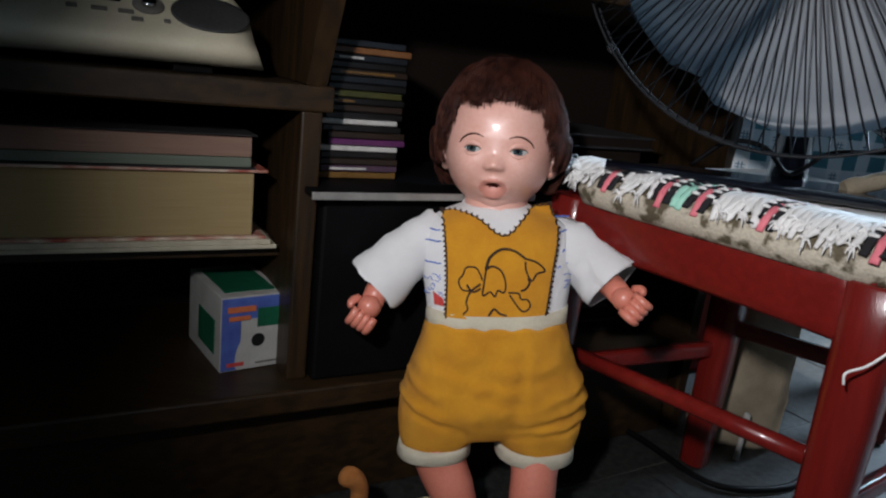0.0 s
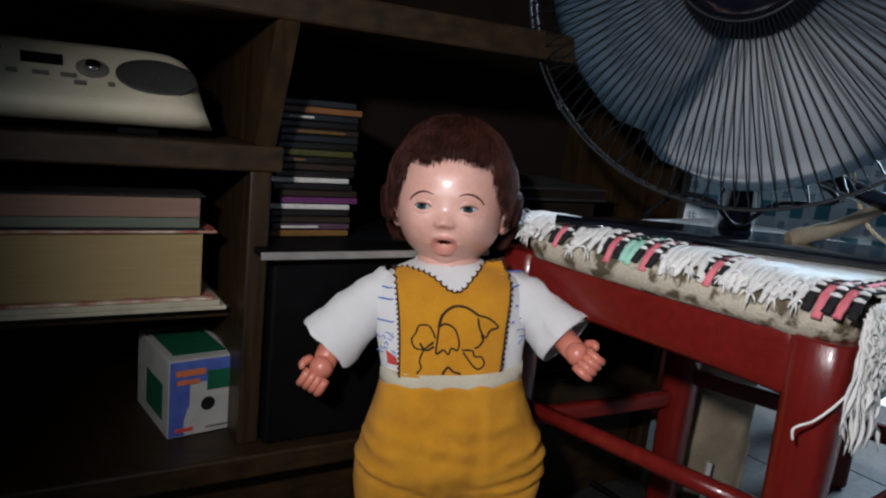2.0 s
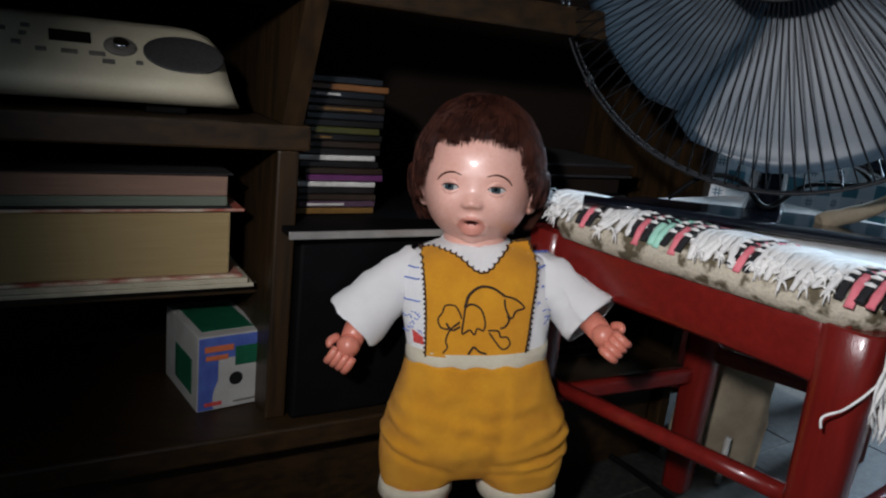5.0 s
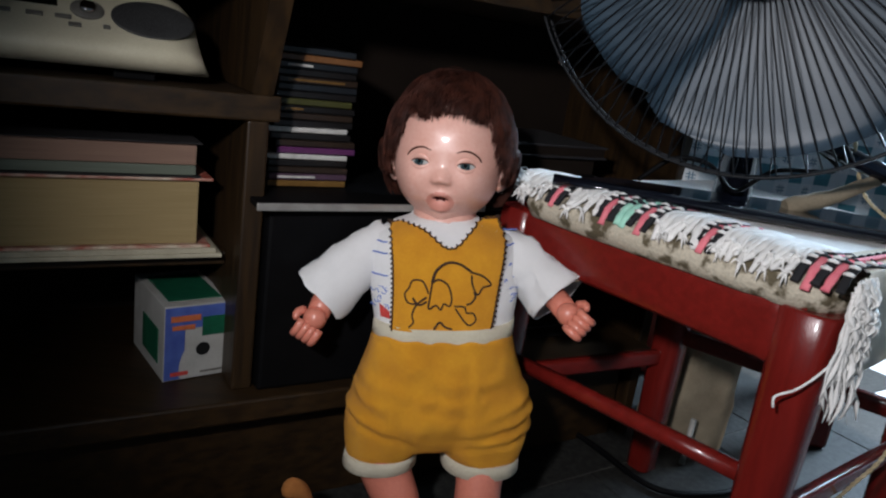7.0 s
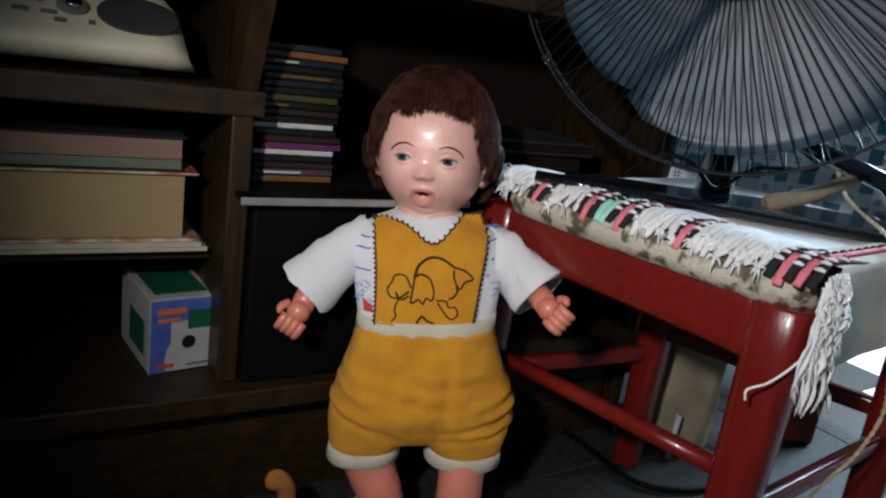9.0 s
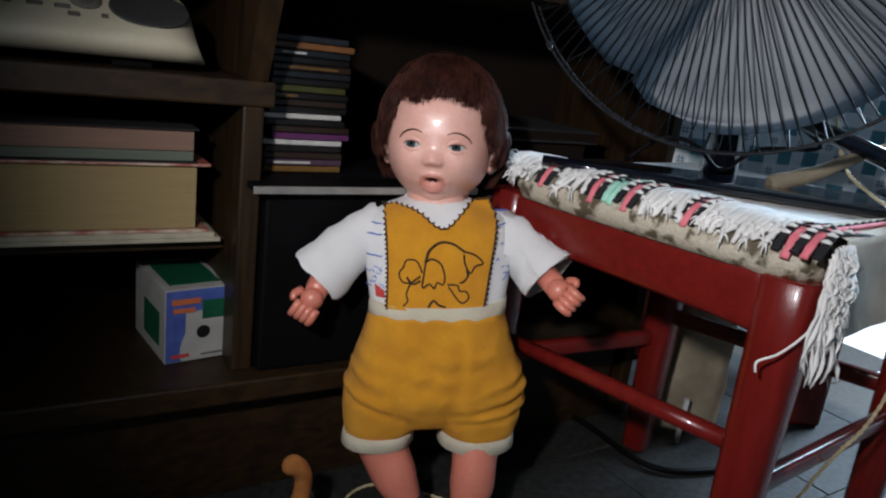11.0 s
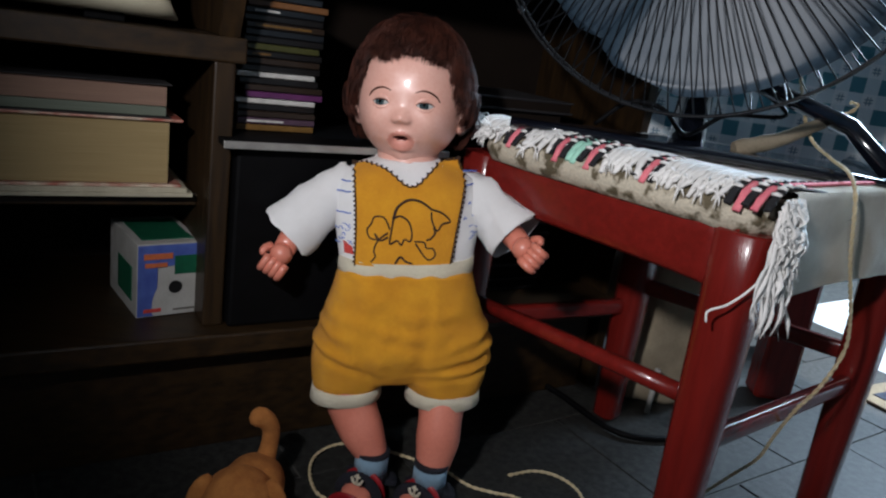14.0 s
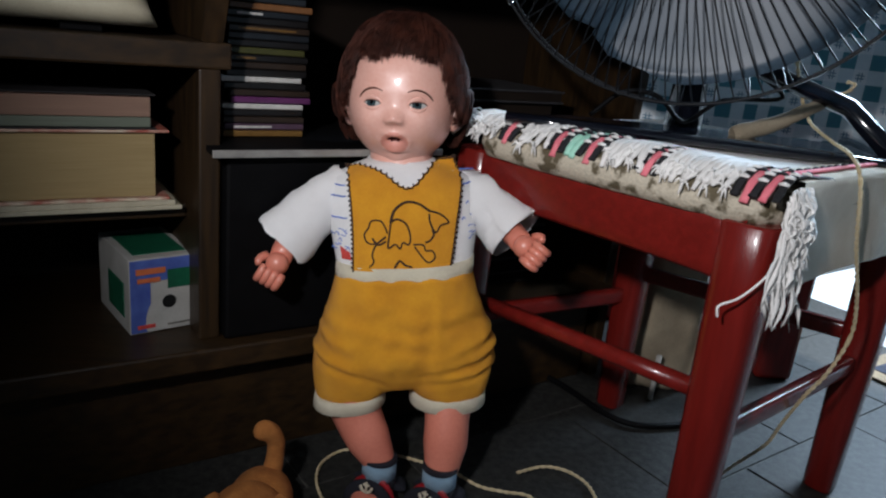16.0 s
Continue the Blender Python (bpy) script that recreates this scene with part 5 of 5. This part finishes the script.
# ---- table with a checked cloth ----
def checked():
    """White cloth with bands of pale blue both ways and teal squares where they cross."""
    m = mat("teal_checked_cloth", (0.70, 0.75, 0.78), (0.60, 0.66, 0.69), 10, 0.85, 0, 0.2, 200)
    nt = m.node_tree
    b = nt.nodes["Principled BSDF"]
    uv, axes = nt.nodes.new("ShaderNodeUVMap"), nt.nodes.new("ShaderNodeSeparateXYZ")
    nt.links.new(uv.outputs["UV"], axes.inputs[0])

    def maths(kind, a, c):
        n = nt.nodes.new("ShaderNodeMath")
        n.operation = kind
        for i, v in enumerate((a, c)):
            if isinstance(v, float):
                n.inputs[i].default_value = v
            else:
                nt.links.new(v, n.inputs[i])
        return n.outputs[0]

    def tint(fac, colour):
        mx = nt.nodes.new("ShaderNodeMix")
        mx.data_type, mx.blend_type = "RGBA", "MULTIPLY"
        nt.links.new(fac, mx.inputs["Factor"])
        nt.links.new(b.inputs["Base Color"].links[0].from_socket, mx.inputs["A"])
        mx.inputs["B"].default_value = rgb(*colour)
        nt.links.new(mx.outputs["Result"], b.inputs["Base Color"])

    cell = [maths("FRACT", axes.outputs[i], 0.0) for i in (0, 1)]
    band = [maths("LESS_THAN", c, 0.52) for c in cell]
    thin = [maths("LESS_THAN", maths("ABSOLUTE", maths("SUBTRACT", maths("ABSOLUTE", maths("SUBTRACT", c, 0.76), 0.0), 0.05), 0.0), 0.018) for c in cell]
    near = [maths("LESS_THAN", maths("ABSOLUTE", maths("SUBTRACT", c, 0.76), 0.0), 0.15) for c in cell]
    tint(maths("MAXIMUM", *band), (0.80, 0.88, 0.91))
    tint(maths("MULTIPLY", *band), (0.10, 0.32, 0.38))
    tint(maths("MULTIPLY", maths("MAXIMUM", *thin), maths("MULTIPLY", *near)), (0.12, 0.25, 0.34))  # small crossed lines in the white
    return m


TABLE_O, TABLE_U, TABLE_N = Vector((0.60, 1.445, 0)), Vector((0.995, -0.0995, 0)).normalized(), Vector((0.0995, 0.995, 0)).normalized()


def tabled(u, n, z):
    p = TABLE_O + TABLE_U * u + TABLE_N * n
    return Vector((p.x, p.y, z))


def dining_table():
    t = thing("dining_table", tabled(0.3, 0.17, 0), "dark red wooden table under a checked cloth", "table")

    def tb(u0, u1, n0, n1, z0, z1, bevel=0.006):
        b = bmesh.new()
        box(b, u0, u1, n0, n1, z0, z1, bevel)
        b.transform(Matrix.Translation(TABLE_O) @ Matrix.Rotation(math.atan2(TABLE_U.y, TABLE_U.x), 4, "Z"))
        return b

    part("tabletop", tb(0.0, 0.60, -0.055, 0.34, 0.80, 0.83), CHERRY, t)
    for u, n in ((0.36, -0.045), (0.05, -0.01), (0.05, 0.24), (0.50, 0.24)):
        b = tb(u, u + 0.085, n + 0.02, n + 0.09, 0.0, 0.80, 0.01)
        part("leg", b, CHERRY_UP, t)
    # cloth
    line = [(0.0, 0.36, 0.834), (0.0, 0.18, 0.834), (0.0, -0.055, 0.834), (0.0, -0.067, 0.826), (0.0, -0.071, 0.80)]
    for k in range(1, 15):
        line.append((0.0, -0.071, 0.80 - 0.031 * k))
    bm = bmesh.new()
    lay = bm.loops.layers.uv.new("cloth")
    grid, run = [], 0.0
    for j, (_, n, z) in enumerate(line):
        if j:
            run += math.hypot(n - line[j - 1][1], z - line[j - 1][2])
        row = []
        for i in range(61):
            u = -0.03 + 0.66 * i / 60
            f = max(0, 0.80 - z) / 0.4
            w = f * (0.024 * math.sin(u * 17) + 0.014 * math.sin(u * 41 + 1) + 0.02 * noise.noise(Vector((u * 6, z * 3, 0))))
            row.append((bm.verts.new(tabled(u, n - abs(f) * 0.02 - w, z)), u / 0.058, run / 0.058))
        grid.append(row)
    for a, b in zip(grid, grid[1:]):
        for i in range(60):
            q = (a[i], a[i + 1], b[i + 1], b[i])
            f = bm.faces.new([v[0] for v in q])
            f.smooth = True
            for lp, v in zip(f.loops, q):
                lp[lay].uv = (v[1], v[2])
    bmesh.ops.recalc_face_normals(bm, faces=bm.faces[:])
    solid("tablecloth", bm, checked(), tabled(0.3, 0.17, 0.83), "white cotton tablecloth with teal checks hanging over the table", "tablecloth")


dining_table()


def under_things():
    rings = []
    for z, g in ((0.0, 0.93), (0.01, 1.0), (0.04, 1.03), (0.08, 1.02), (0.11, 1.04), (0.14, 0.99), (0.17, 0.98), (0.20, 1.0), (0.235, 0.95), (0.27, 0.93), (0.30, 0.90), (0.33, 0.86), (0.345, 0.70)):
        ring = []
        for k in range(40):
            c, s = math.cos(2 * math.pi * k / 40), math.sin(2 * math.pi * k / 40)
            x, y = math.copysign(abs(c) ** 0.55, c) * 0.085 * g, math.copysign(abs(s) ** 0.55, s) * 0.065 * g
            w = 0.011 * noise.noise(Vector((c * 2, s * 2, z * 12))) + 0.006 * noise.noise(Vector((c * 5, s * 5, z * 40)))
            ring.append((0.690 + x + w, 1.375 + y + w, z))
        rings.append(ring)
    solid("cloth_sack", loft(rings), SACKING, (0.69, 1.375, 0), "full beige cloth sack standing on the floor under the table", "sack")
    solid("white_stick", tube([(0.655, 1.262, 0.002), (0.66, 1.268, 0.10)], 0.006, 8), CARD, (0.655, 1.262, 0), "short white stick leaning on the sack", "stick")
    t = thing("door_mat", (1.62, 1.50, 0), "dark blue carpet mat with a tan border on the floor", "mat", turn=24)
    for nm, w, h, z, m in (("border", 0.36, 0.13, 0.008, MATTAN), ("middle", 0.315, 0.09, 0.0105, MATBLUE)):
        b = bmesh.new()
        box(b, -w, w, -h, h, 0.0005, z, 0.003)
        b.transform(plan_of(t))
        part(nm, b, m, t)


under_things()


# ---- floor tiles ----
def tiles():
    turn = Matrix.Rotation(radians(29), 4, "Z")
    b = bmesh.new()
    W, H = 0.360, 0.300
    box(b, -W / 2 + 0.0014, W / 2 - 0.0014, -H / 2 + 0.0014, H / 2 - 0.0014, -0.006, 0.0, 0.0012, 1)
    me = mesh_of(b, "tile", SLATE)
    pale = me.copy()
    pale.materials[0] = SUNLIT_TILE
    rnd = random.Random(5)
    rest = bmesh.new()
    for i in range(-14, 22):
        for j in range(-18, 18):
            c = turn @ Vector(((i + 0.5 * (j % 2)) * W + 0.07, j * H + 0.085, 0))
            s, d = 0.894 * c.x + 0.447 * c.y, -0.447 * c.x + 0.894 * c.y
            if not (-1.1 < s < 3.3 and -1.85 < d < 1.36):
                continue
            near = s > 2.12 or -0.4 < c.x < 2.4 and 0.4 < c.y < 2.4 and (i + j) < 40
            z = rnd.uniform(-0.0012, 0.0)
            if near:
                # past s 2.12 the sunlit stretch of floor is coloured white
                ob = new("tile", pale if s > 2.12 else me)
                ob.parent = FLOOR
                ob.matrix_basis = Matrix.Translation((c.x, c.y, z)) @ turn
            else:
                q = bmesh.new()
                q.from_mesh(me)
                merge(rest, q, 0, Matrix.Translation((c.x, c.y, z)) @ turn)
    ob = new("outer_tiles", mesh_of(rest, "outer_tiles", SLATE))
    ob.parent = FLOOR
    tagged(ob, kind="stuff")


tiles()
